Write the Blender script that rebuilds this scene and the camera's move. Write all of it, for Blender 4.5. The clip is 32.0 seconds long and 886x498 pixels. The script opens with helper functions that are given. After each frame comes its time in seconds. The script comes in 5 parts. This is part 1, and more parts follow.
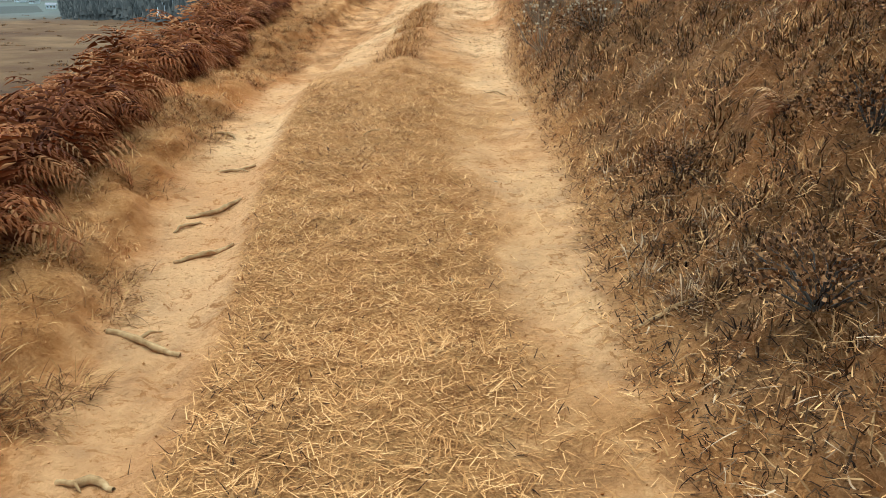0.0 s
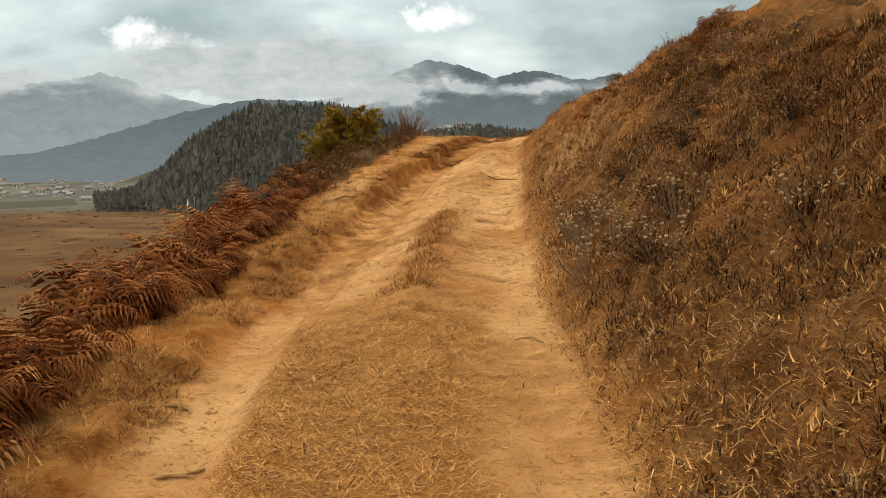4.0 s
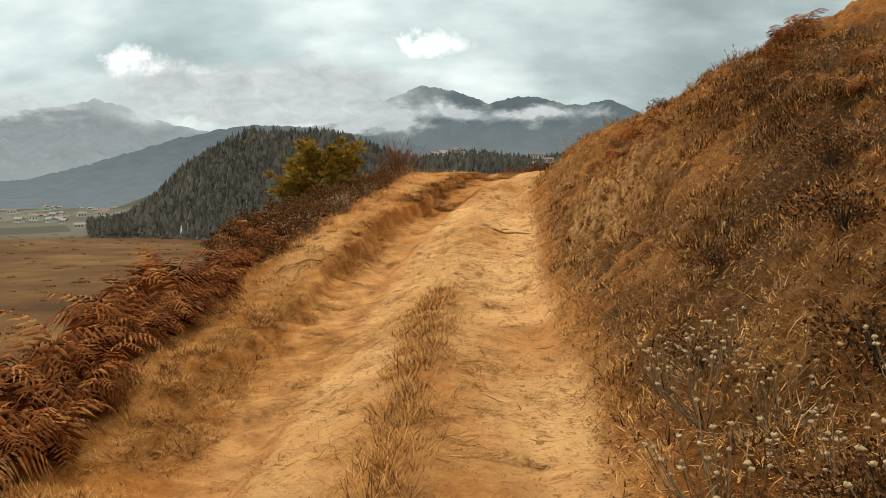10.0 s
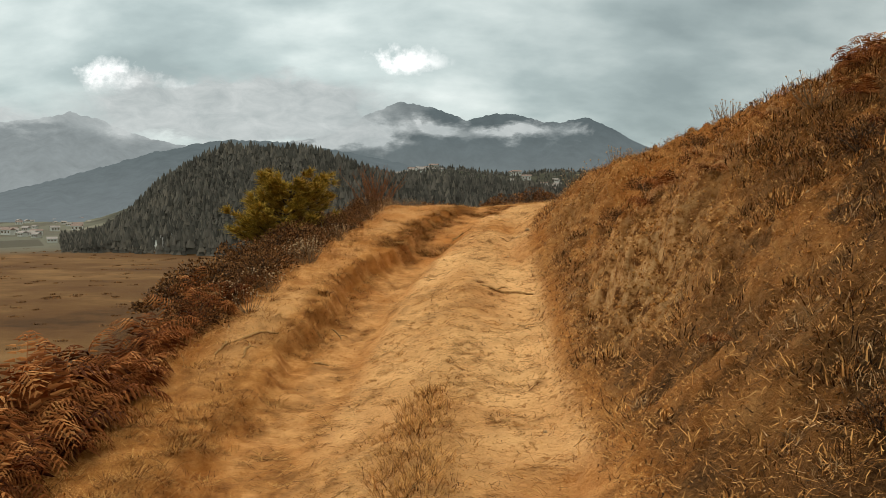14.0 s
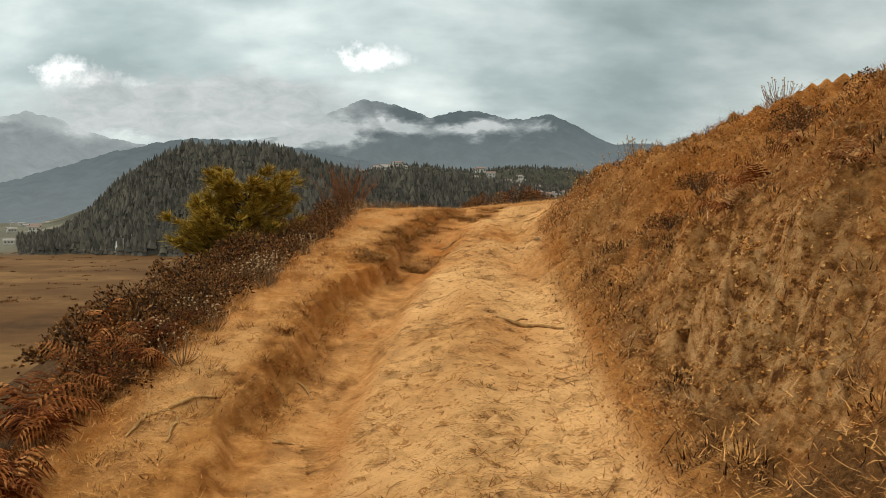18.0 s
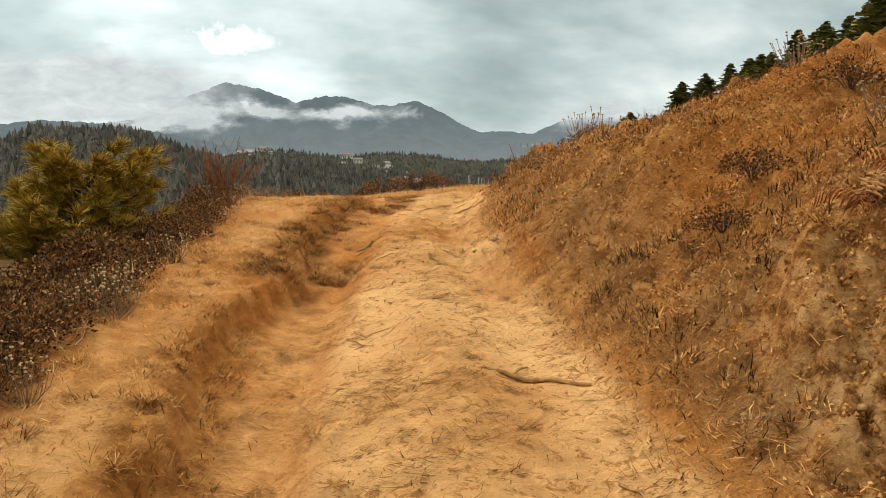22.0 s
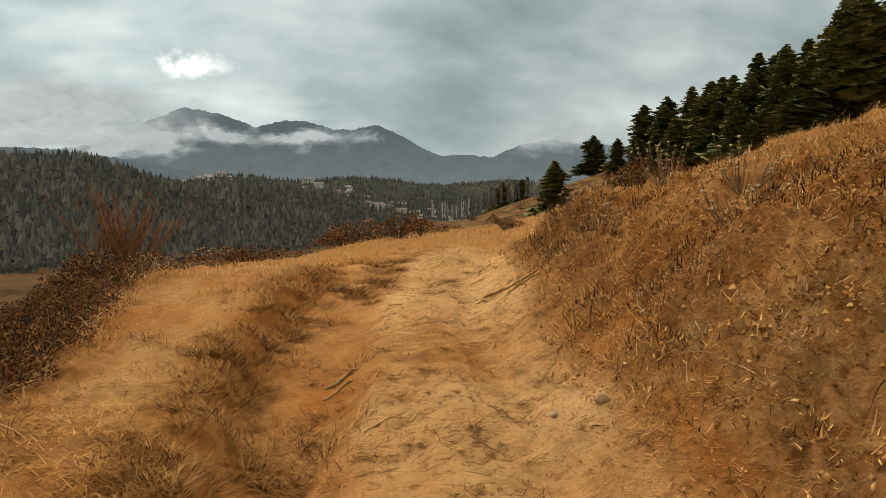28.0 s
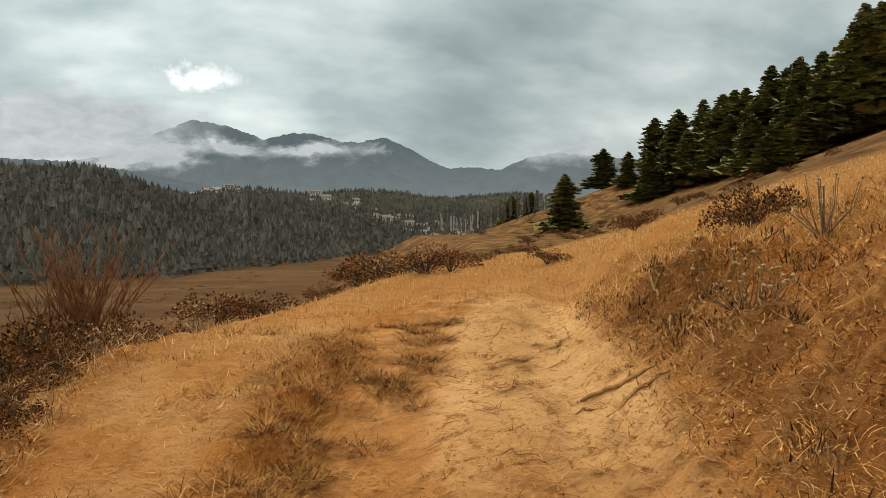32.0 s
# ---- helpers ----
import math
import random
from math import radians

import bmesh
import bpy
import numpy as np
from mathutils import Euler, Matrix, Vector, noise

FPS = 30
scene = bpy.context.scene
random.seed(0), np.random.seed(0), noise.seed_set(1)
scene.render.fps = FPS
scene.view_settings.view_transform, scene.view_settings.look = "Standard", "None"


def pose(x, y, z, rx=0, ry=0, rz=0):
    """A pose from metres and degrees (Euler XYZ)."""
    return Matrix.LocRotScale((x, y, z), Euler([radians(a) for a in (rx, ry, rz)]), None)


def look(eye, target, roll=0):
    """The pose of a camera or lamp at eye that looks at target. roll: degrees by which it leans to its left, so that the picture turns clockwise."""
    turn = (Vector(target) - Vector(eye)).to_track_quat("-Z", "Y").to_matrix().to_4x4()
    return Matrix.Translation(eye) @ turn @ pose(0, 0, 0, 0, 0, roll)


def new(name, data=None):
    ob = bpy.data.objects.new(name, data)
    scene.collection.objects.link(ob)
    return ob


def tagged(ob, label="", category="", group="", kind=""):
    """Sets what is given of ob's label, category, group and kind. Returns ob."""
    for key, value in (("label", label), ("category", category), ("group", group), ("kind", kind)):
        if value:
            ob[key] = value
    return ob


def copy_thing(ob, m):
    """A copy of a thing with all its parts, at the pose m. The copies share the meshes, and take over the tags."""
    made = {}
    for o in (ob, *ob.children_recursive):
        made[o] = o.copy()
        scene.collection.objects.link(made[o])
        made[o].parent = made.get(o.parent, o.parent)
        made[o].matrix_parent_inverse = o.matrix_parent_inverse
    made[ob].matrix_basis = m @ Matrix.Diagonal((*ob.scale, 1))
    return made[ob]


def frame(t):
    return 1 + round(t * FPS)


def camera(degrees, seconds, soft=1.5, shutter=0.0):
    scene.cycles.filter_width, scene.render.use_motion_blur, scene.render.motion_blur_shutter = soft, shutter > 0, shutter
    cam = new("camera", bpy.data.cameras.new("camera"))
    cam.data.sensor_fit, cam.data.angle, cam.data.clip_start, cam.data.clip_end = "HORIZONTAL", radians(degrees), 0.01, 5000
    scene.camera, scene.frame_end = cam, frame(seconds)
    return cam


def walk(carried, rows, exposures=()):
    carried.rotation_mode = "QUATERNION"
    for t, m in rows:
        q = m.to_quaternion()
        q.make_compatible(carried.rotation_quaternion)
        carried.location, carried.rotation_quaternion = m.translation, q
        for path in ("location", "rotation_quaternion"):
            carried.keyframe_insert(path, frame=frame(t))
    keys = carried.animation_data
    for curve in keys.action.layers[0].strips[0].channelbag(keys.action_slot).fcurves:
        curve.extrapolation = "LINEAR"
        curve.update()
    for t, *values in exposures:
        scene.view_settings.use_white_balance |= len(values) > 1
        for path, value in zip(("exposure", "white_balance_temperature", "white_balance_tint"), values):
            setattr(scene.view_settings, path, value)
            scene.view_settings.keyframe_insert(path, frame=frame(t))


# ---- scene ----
cam = camera(53.31, 32.0, soft=0.75)
PATH = [
    (0, (-0.000, 0.000, -0.000), (0.381, 9.517, -3.047), 0.99),
    (0.5, (-0.007, 0.200, -0.003), (0.342, 9.797, -2.791), 0.90),
    (1, (-0.005, 0.423, 0.008), (0.361, 10.106, -2.460), 0.78),
    (1.5, (-0.003, 0.603, 0.078), (0.403, 10.376, -2.003), 0.63),
    (2, (-0.005, 0.776, 0.108), (0.396, 10.614, -1.637), 0.49),
    (2.5, (0.012, 0.979, 0.108), (0.312, 10.866, -1.360), 0.25),
    (3, (0.037, 1.200, 0.135), (0.248, 11.118, -1.123), 0.04),
    (3.5, (0.056, 1.396, 0.168), (0.192, 11.331, -0.954), 0.00),
    (5.5, (0.048, 2.441, 0.235), (0.199, 12.394, -0.719), 0.04),
    (6, (0.084, 2.727, 0.242), (0.238, 12.681, -0.699), 0.04),
    (6.5, (0.113, 3.006, 0.307), (0.275, 12.961, -0.624), -0.13),
    (7, (0.110, 3.255, 0.387), (0.263, 13.213, -0.512), -0.09),
    (7.5, (0.117, 3.481, 0.376), (0.249, 13.444, -0.472), -0.01),
    (8, (0.100, 3.747, 0.365), (0.234, 13.713, -0.440), -0.12),
    (8.5, (0.093, 4.028, 0.417), (0.243, 13.998, -0.346), 0.07),
    (9, (0.099, 4.300, 0.413), (0.285, 14.269, -0.348), 0.08),
    (9.5, (0.112, 4.601, 0.412), (0.299, 14.570, -0.355), -0.06),
    (10, (0.115, 4.899, 0.507), (0.313, 14.868, -0.251), -0.13),
    (10.5, (0.096, 5.161, 0.611), (0.309, 15.130, -0.148), -0.01),
    (11, (0.071, 5.414, 0.634), (0.342, 15.385, -0.070), 0.14),
    (11.5, (0.069, 5.689, 0.720), (0.398, 15.662, 0.066), 0.20),
    (12, (0.078, 5.952, 0.755), (0.492, 15.923, 0.126), 0.34),
    (12.5, (0.090, 6.218, 0.738), (0.535, 16.188, 0.107), 0.36),
    (13, (0.098, 6.507, 0.828), (0.558, 16.476, 0.195), 0.20),
    (13.5, (0.077, 6.762, 0.884), (0.551, 16.732, 0.272), 0.28),
    (14, (0.067, 7.041, 0.872), (0.521, 17.014, 0.296), 0.29),
    (14.5, (0.056, 7.351, 0.860), (0.516, 17.327, 0.336), 0.41),
    (16.5, (0.022, 8.514, 0.964), (0.492, 18.492, 0.512), 0.11),
    (17, (-0.012, 8.831, 0.962), (0.504, 18.806, 0.491), 0.02),
    (17.5, (-0.074, 9.163, 0.907), (0.596, 19.126, 0.379), -0.15),
    (18, (-0.127, 9.500, 0.933), (0.722, 19.446, 0.328), -0.19),
    (18.5, (-0.182, 9.803, 0.963), (0.790, 19.732, 0.282), -0.26),
    (19, (-0.256, 10.144, 0.910), (0.742, 20.069, 0.204), -0.29),
    (19.5, (-0.313, 10.508, 0.930), (0.772, 20.424, 0.221), -0.08),
    (20, (-0.377, 10.872, 0.920), (1.039, 20.739, 0.120), -0.01),
    (20.5, (-0.426, 11.248, 0.894), (1.327, 21.059, 0.074), -0.05),
    (21, (-0.440, 11.618, 0.958), (1.638, 21.368, 0.174), 0.01),
    (21.5, (-0.433, 11.962, 0.958), (1.854, 21.668, 0.204), -0.01),
    (22, (-0.398, 12.326, 0.924), (1.928, 22.022, 0.164), 0.01),
    (22.5, (-0.381, 12.726, 0.953), (1.984, 22.413, 0.202), 0.01),
    (23, (-0.373, 13.114, 0.963), (2.165, 22.756, 0.199), 0.11),
    (23.5, (-0.331, 13.514, 0.943), (2.554, 23.059, 0.184), -0.14),
    (24, (-0.262, 13.890, 0.998), (2.986, 23.315, 0.210), -0.16),
    (24.5, (-0.182, 14.238, 0.984), (3.110, 23.647, 0.186), -0.19),
    (26.5, (-0.020, 15.391, 1.150), (3.264, 24.801, 0.333), -0.27),
    (27, (0.025, 15.663, 1.194), (3.103, 25.153, 0.510), -0.47),
    (27.5, (0.076, 15.963, 1.218), (2.959, 25.521, 0.635), -0.46),
    (28, (0.119, 16.252, 1.289), (2.867, 25.854, 0.792), -0.46),
    (28.5, (0.151, 16.531, 1.325), (2.879, 26.139, 0.844), -0.49),
    (29, (0.171, 16.826, 1.333), (2.868, 26.445, 0.881), -0.57),
    (29.5, (0.193, 17.091, 1.413), (2.887, 26.712, 0.993), -0.44),
    (30, (0.223, 17.346, 1.446), (2.919, 26.967, 1.040), -0.38),
    (30.5, (0.252, 17.607, 1.445), (2.953, 27.227, 1.042), -0.39),
    (31, (0.283, 17.894, 1.508), (2.988, 27.513, 1.125), -0.37),
    (31.5, (0.315, 18.183, 1.556), (3.004, 27.807, 1.180), -0.38),
    (32, (0.344, 18.463, 1.555), (3.016, 28.093, 1.199), -0.35),
]
walk(cam, [(t, look(eye, target, roll)) for t, eye, target, roll in PATH],
     [(0, 0.58, 4600, 2), (1, 0.45, 5200, 7), (2, 0.25, 6000, 10), (3, -0.12, 6500, 10), (4, -0.02, 6500, 10), (6, 0.13, 6500, 10), (7, -0.12, 6500, 10), (8, -0.2, 6500, 10), (9, -0.03, 6500, 10),
      (10, 0.05, 6500, 10), (11, -0.12, 6500, 10), (12, 0, 6500, 10), (13, 0, 6500, 10), (14, -0.15, 6500, 10), (17, -0.2, 6500, 10), (18, -0.08, 6500, 10), (19, 0.12, 6500, 10), (20, 0.18, 6500, 10),
      (24, 0.22, 6500, 10), (27, 0.22, 6500, 10), (28, -0.22, 6500, 10), (29, -0.12, 6500, 10), (30, 0.05, 6500, 10), (31, -0.15, 6500, 10), (32, -0.1, 6500, 10)])


# ================= world and light =================
def ramp(nt, fac, stops):
    n = nt.nodes.new("ShaderNodeValToRGB")
    el = n.color_ramp.elements
    while len(el) < len(stops):
        el.new(0.5)
    for e, (p, c) in zip(el, stops):
        e.position = p
        e.color = (*c, 1) if len(c) == 3 else c
    nt.links.new(fac, n.inputs[0])
    return n.outputs[0]


def node(nt, kind, inputs=None, **props):
    n = nt.nodes.new(kind)
    for k, v in props.items():
        setattr(n, k, v)
    for k, v in (inputs or {}).items():
        if hasattr(v, "is_linked"):
            nt.links.new(v, n.inputs[k])
        else:
            n.inputs[k].default_value = v
    return n


def math_n(nt, op, a, b=0.0, clamp=False):
    return node(nt, "ShaderNodeMath", {0: a, 1: b}, operation=op, use_clamp=clamp).outputs[0]


def mixc(nt, fac, a, b, blend="MIX"):
    n = node(nt, "ShaderNodeMix", None, data_type="RGBA", blend_type=blend)
    for k, v in ((0, fac), (6, a), (7, b)):
        if hasattr(v, "is_linked"):
            nt.links.new(v, n.inputs[k])
        else:
            n.inputs[k].default_value = v if k == 0 else (*v, 1)
    return n.outputs[2]


SUN_EL, SUN_AZ = radians(48), radians(-35)
world = bpy.data.worlds.new("sky")
scene.world = world
world.use_nodes = True
wt = world.node_tree
wt.nodes.clear()
sky = node(wt, "ShaderNodeTexSky", sky_type="NISHITA", sun_disc=False, sun_elevation=SUN_EL, sun_rotation=SUN_AZ)
co = node(wt, "ShaderNodeTexCoord").outputs["Generated"]
sep = node(wt, "ShaderNodeSeparateXYZ", {0: co}).outputs
# a cloud deck: the direction is laid onto a flat sheet overhead, so that clouds crowd towards the horizon
zc = math_n(wt, "ADD", math_n(wt, "ABSOLUTE", sep[2]), 0.42)
deck = node(wt, "ShaderNodeCombineXYZ", {0: math_n(wt, "DIVIDE", math_n(wt, "MULTIPLY", sep[0], 0.72), zc), 1: math_n(wt, "DIVIDE", sep[1], zc), 2: 0.0}).outputs[0]
n1 = node(wt, "ShaderNodeTexNoise", {"Vector": deck, "Scale": 4.2, "Detail": 8.0, "Roughness": 0.52, "Distortion": 0.1}).outputs[0]
n2 = node(wt, "ShaderNodeTexNoise", {"Vector": deck, "Scale": 1.9, "Detail": 4.0, "Roughness": 0.5}).outputs[0]
cl = math_n(wt, "ADD", math_n(wt, "MULTIPLY", n1, 0.62), math_n(wt, "MULTIPLY", n2, 0.38))
cloud = ramp(wt, cl, [(0.36, (0.28, 0.345, 0.345)), (0.45, (0.37, 0.445, 0.44)), (0.54, (0.51, 0.585, 0.57)), (0.62, (0.66, 0.725, 0.70)), (0.72, (0.84, 0.88, 0.86))])
az_w = math_n(wt, "ARCTAN2", sep[0], sep[1])


def blob(nt, az, el, a0, e0, wa, we):
    """A soft spot at bearing a0 and height e0, in degrees."""
    p1 = math_n(nt, "POWER", math_n(nt, "DIVIDE", math_n(nt, "SUBTRACT", az, radians(a0)), radians(wa)), 2.0)
    p2 = math_n(nt, "POWER", math_n(nt, "DIVIDE", math_n(nt, "SUBTRACT", el, radians(e0)), radians(we)), 2.0)
    return math_n(nt, "EXPONENT", math_n(nt, "MULTIPLY", math_n(nt, "ADD", p1, p2), -1.0))


wisp = node(wt, "ShaderNodeTexNoise", {"Vector": co, "Scale": 26.0, "Detail": 7.0, "Roughness": 0.65}).outputs[0]
ragged = math_n(wt, "SUBTRACT", math_n(wt, "MULTIPLY", wisp, 3.4), 1.0)
warp = node(wt, "ShaderNodeTexNoise", {"Vector": co, "Scale": 14.0, "Detail": 6.0, "Roughness": 0.6}).outputs[0]
az_w = math_n(wt, "ADD", az_w, math_n(wt, "MULTIPLY", math_n(wt, "SUBTRACT", wisp, 0.5), radians(7)))
el_w = math_n(wt, "ADD", sep[2], math_n(wt, "MULTIPLY", math_n(wt, "SUBTRACT", warp, 0.5), radians(4)))
gap = math_n(wt, "MULTIPLY", blob(wt, az_w, el_w, 0.9, 8.9, 2.5, 0.85), ragged)
gap2 = math_n(wt, "MULTIPLY", blob(wt, az_w, el_w, -16.0, 6.8, 5.0, 1.1), ragged)
gap = ramp(wt, math_n(wt, "ADD", gap, math_n(wt, "MULTIPLY", gap2, 0.8)), [(0.25, (0, 0, 0)), (0.46, (0.35, 0.35, 0.35)), (0.75, (1, 1, 1))])
veil = mixc(wt, gap, cloud, (0.95, 0.97, 0.95))
bg_sky = node(wt, "ShaderNodeBackground", {0: sky.outputs[0], 1: 0.06})
# an overcast sky is two to three times brighter overhead than near the horizon
lift = node(wt, "ShaderNodeMapRange", {0: sep[2], 1: 0.22, 2: 0.9, 3: 1.42, 4: 3.6}).outputs[0]
high = node(wt, "ShaderNodeMapRange", {0: sep[2], 1: 0.25, 2: 0.6}).outputs[0]
veil = mixc(wt, high, veil, (1.08, 0.985, 0.87), "MULTIPLY")
east = node(wt, "ShaderNodeMapRange", {0: sep[0], 1: -0.05, 2: 0.38, 3: 1.06, 4: 0.78}).outputs[0]
bg_cloud = node(wt, "ShaderNodeBackground", {0: veil, 1: math_n(wt, "MULTIPLY", lift, east)})
cover = node(wt, "ShaderNodeMixShader", {0: 0.93, 1: bg_sky.outputs[0], 2: bg_cloud.outputs[0]})
wt.links.new(cover.outputs[0], node(wt, "ShaderNodeOutputWorld").inputs[0])

sun = new("sun", bpy.data.lights.new("sun", "SUN"))
sun.data.energy, sun.data.angle, sun.data.color = 1.5, radians(11), (1.0, 0.95, 0.86)
sun.rotation_euler = (radians(90) - SUN_EL, 0, -SUN_AZ + math.pi)

# ================= materials =================
def material(name, rough=0.9):
    m = bpy.data.materials.new(name)
    m.use_nodes = True
    nt = m.node_tree
    b = nt.nodes["Principled BSDF"]
    b.inputs["Roughness"].default_value = rough
    b.inputs["Specular IOR Level"].default_value = 0.06
    return m, nt, b


def pos(nt):
    return node(nt, "ShaderNodeNewGeometry").outputs["Position"]


def noise_n(nt, vec, scale, detail=4.0, rough=0.55, dist=0.0):
    return node(nt, "ShaderNodeTexNoise", {"Vector": vec, "Scale": scale, "Detail": detail, "Roughness": rough, "Distortion": dist}).outputs[0]


def bump(nt, b, h, strength=0.5, dist=0.02):
    nt.links.new(node(nt, "ShaderNodeBump", {"Height": h, "Strength": strength, "Distance": dist}).outputs[0], b.inputs["Normal"])


def attr(nt, name):
    return node(nt, "ShaderNodeAttribute", attribute_name=name).outputs["Fac"]


def soil_material(name):
    """Dry ochre soil, trodden pale in the wheel tracks, with grass thatch, dark litter, valley turf."""
    m, nt, b = material(name, 0.95)
    p = pos(nt)
    big, mid, fine = noise_n(nt, p, 0.7, 5), noise_n(nt, p, 5.0, 6, 0.6), noise_n(nt, p, 45.0, 5, 0.65)
    base = ramp(nt, mid, [(0.34, (0.24, 0.082, 0.017)), (0.5, (0.45, 0.178, 0.046)), (0.64, (0.62, 0.285, 0.092))])
    ochre = ramp(nt, fine, [(0.35, (0.36, 0.1018, 0.0152)), (0.65, (0.52, 0.1766, 0.0317))])
    col = mixc(nt, ramp(nt, big, [(0.42, (0, 0, 0)), (0.62, (0.85, 0.6655, 0.5386))]), base, ochre)
    # trodden crust: pale plates, broken by darker scuffs that lie across the way
    across = noise_n(nt, node(nt, "ShaderNodeMapping", {"Vector": p, "Scale": (10.0, 13.0, 12.0), "Rotation": (0, 0, 0.12)}).outputs[0], 1.0, 8, 0.72, 1.2)
    pale = ramp(nt, fine, [(0.32, (0.64, 0.315, 0.112)), (0.6, (0.88, 0.50, 0.218))])
    scuff = ramp(nt, across, [(0.395, (0.17, 0.058, 0.012)), (0.42, (0.46, 0.19, 0.054)), (0.445, (0.87, 0.485, 0.208))])
    pale = mixc(nt, 0.65, pale, scuff)
    col = mixc(nt, math_n(nt, "MULTIPLY", attr(nt, "trod"), 0.9), col, pale)
    straw = ramp(nt, noise_n(nt, p, 70.0, 4, 0.7), [(0.35, (0.2, 0.0783, 0.0203)), (0.55, (0.46, 0.2079, 0.057)), (0.7, (0.6, 0.2975, 0.095))])
    g = math_n(nt, "MULTIPLY", attr(nt, "grass"), math_n(nt, "ADD", mid, 0.35), True)
    col = mixc(nt, g, col, straw)
    crust = ramp(nt, noise_n(nt, p, 9.0, 8, 0.7), [(0.41, (0.13, 0.045, 0.012)), (0.47, (0.40, 0.175, 0.052)), (0.6, (0.66, 0.36, 0.15))])
    col = mixc(nt, attr(nt, "crust"), col, crust)
    # leaf litter, kept dark to stand in for shaded gaps between herbs
    litter = ramp(nt, fine, [(0.35, (0.035, 0.0171, 0.0072)), (0.65, (0.15, 0.0702, 0.0256))])
    col = mixc(nt, math_n(nt, "MULTIPLY", attr(nt, "litter"), math_n(nt, "ADD", mid, 0.5), True), col, litter)
    # the valley's winter turf, with paler and greener sweeps
    st = node(nt, "ShaderNodeMapping", {"Vector": p, "Scale": (0.006, 0.011, 0.02)}).outputs[0]
    tn = noise_n(nt, st, 1.0, 8, 0.62, 0.4)
    tn2 = noise_n(nt, p, 0.03, 9, 0.7)
    turf = ramp(nt, math_n(nt, "ADD", math_n(nt, "MULTIPLY", tn, 0.6), math_n(nt, "MULTIPLY", tn2, 0.4)),
                [(0.36, (0.0411, 0.0191, 0.0068)), (0.46, (0.0904, 0.0409, 0.0136)), (0.54, (0.1123, 0.0536, 0.0181)), (0.63, (0.1752, 0.0908, 0.034))])
    col = mixc(nt, attr(nt, "valley"), col, turf)
    # far plots; their pale grey tones also stand in for valley haze
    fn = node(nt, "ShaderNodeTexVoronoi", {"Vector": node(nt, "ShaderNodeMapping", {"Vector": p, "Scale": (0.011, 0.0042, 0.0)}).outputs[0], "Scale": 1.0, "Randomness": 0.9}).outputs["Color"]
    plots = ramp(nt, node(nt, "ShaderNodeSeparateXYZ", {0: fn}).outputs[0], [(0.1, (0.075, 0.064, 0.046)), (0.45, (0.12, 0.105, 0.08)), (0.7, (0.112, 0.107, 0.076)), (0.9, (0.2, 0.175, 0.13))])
    col = mixc(nt, attr(nt, "hazed_fields"), col, plots)
    scrub = ramp(nt, noise_n(nt, p, 0.35, 8, 0.75), [(0.38, (0.045, 0.020, 0.007)), (0.5, (0.14, 0.064, 0.020)), (0.62, (0.25, 0.125, 0.042))])
    col = mixc(nt, attr(nt, "scrub"), col, scrub)
    floor = ramp(nt, noise_n(nt, p, 0.02, 7, 0.7), [(0.35, (0.028, 0.029, 0.021)), (0.6, (0.062, 0.056, 0.036)), (0.72, (0.13, 0.10, 0.055))])
    col = mixc(nt, attr(nt, "wood"), col, floor)
    nt.links.new(col, b.inputs["Base Color"])
    h = math_n(nt, "ADD", math_n(nt, "MULTIPLY", mid, 0.7), math_n(nt, "MULTIPLY", fine, 0.6))
    h = math_n(nt, "ADD", h, math_n(nt, "MULTIPLY", across, 0.5))
    bump(nt, b, h, 1.0, 0.055)
    return m


def island_material(name, stops, rough=0.85, scale=6.0, own=0.0):
    """Dry or green leaf stuff: each blade or leaf takes its own tone from the stops."""
    m, nt, b = material(name, rough)
    g = node(nt, "ShaderNodeNewGeometry").outputs
    v = math_n(nt, "ADD", math_n(nt, "MULTIPLY", g["Random Per Island"], 0.7 - own), math_n(nt, "MULTIPLY", noise_n(nt, g["Position"], scale, 3), 0.3))
    if own:
        v = math_n(nt, "ADD", v, math_n(nt, "MULTIPLY", node(nt, "ShaderNodeObjectInfo").outputs["Random"], own))
    nt.links.new(ramp(nt, v, stops), b.inputs["Base Color"])
    return m


def noisy_material(name, stops, scale=8.0, rough=0.9, bumps=0.4, dist=0.02, detail=6.0):
    m, nt, b = material(name, rough)
    n = noise_n(nt, node(nt, "ShaderNodeTexCoord").outputs["Object"], scale, detail, 0.6)
    nt.links.new(ramp(nt, n, stops), b.inputs["Base Color"])
    if bumps:
        bump(nt, b, n, bumps, dist)
    return m


SOIL = soil_material("soil")

# ================= the lie of the land =================
_rng = np.random.RandomState(3)
_perm = _rng.rand(256, 256).astype(float)


def vnoise(x, y):
    xi, yi = np.floor(x).astype(int), np.floor(y).astype(int)
    fx, fy = x - xi, y - yi
    fx, fy = fx * fx * (3 - 2 * fx), fy * fy * (3 - 2 * fy)
    g = lambda a, b: _perm[a & 255, b & 255]
    top = g(xi, yi) * (1 - fx) + g(xi + 1, yi) * fx
    bot = g(xi, yi + 1) * (1 - fx) + g(xi + 1, yi + 1) * fx
    return (top * (1 - fy) + bot * fy) * 2 - 1


def fbm(x, y, octaves=4, gain=0.5):
    s, a = 0, 1.0
    for k in range(octaves):
        s = s + a * vnoise(x * 2 ** k + 17.3 * k, y * 2 ** k + 9.1 * k)
        a *= gain
    return s


def sstep(a, b, v):
    t = np.clip((v - a) / (b - a), 0, 1)
    return t * t * (3 - 2 * t)


PLAIN = -55.0
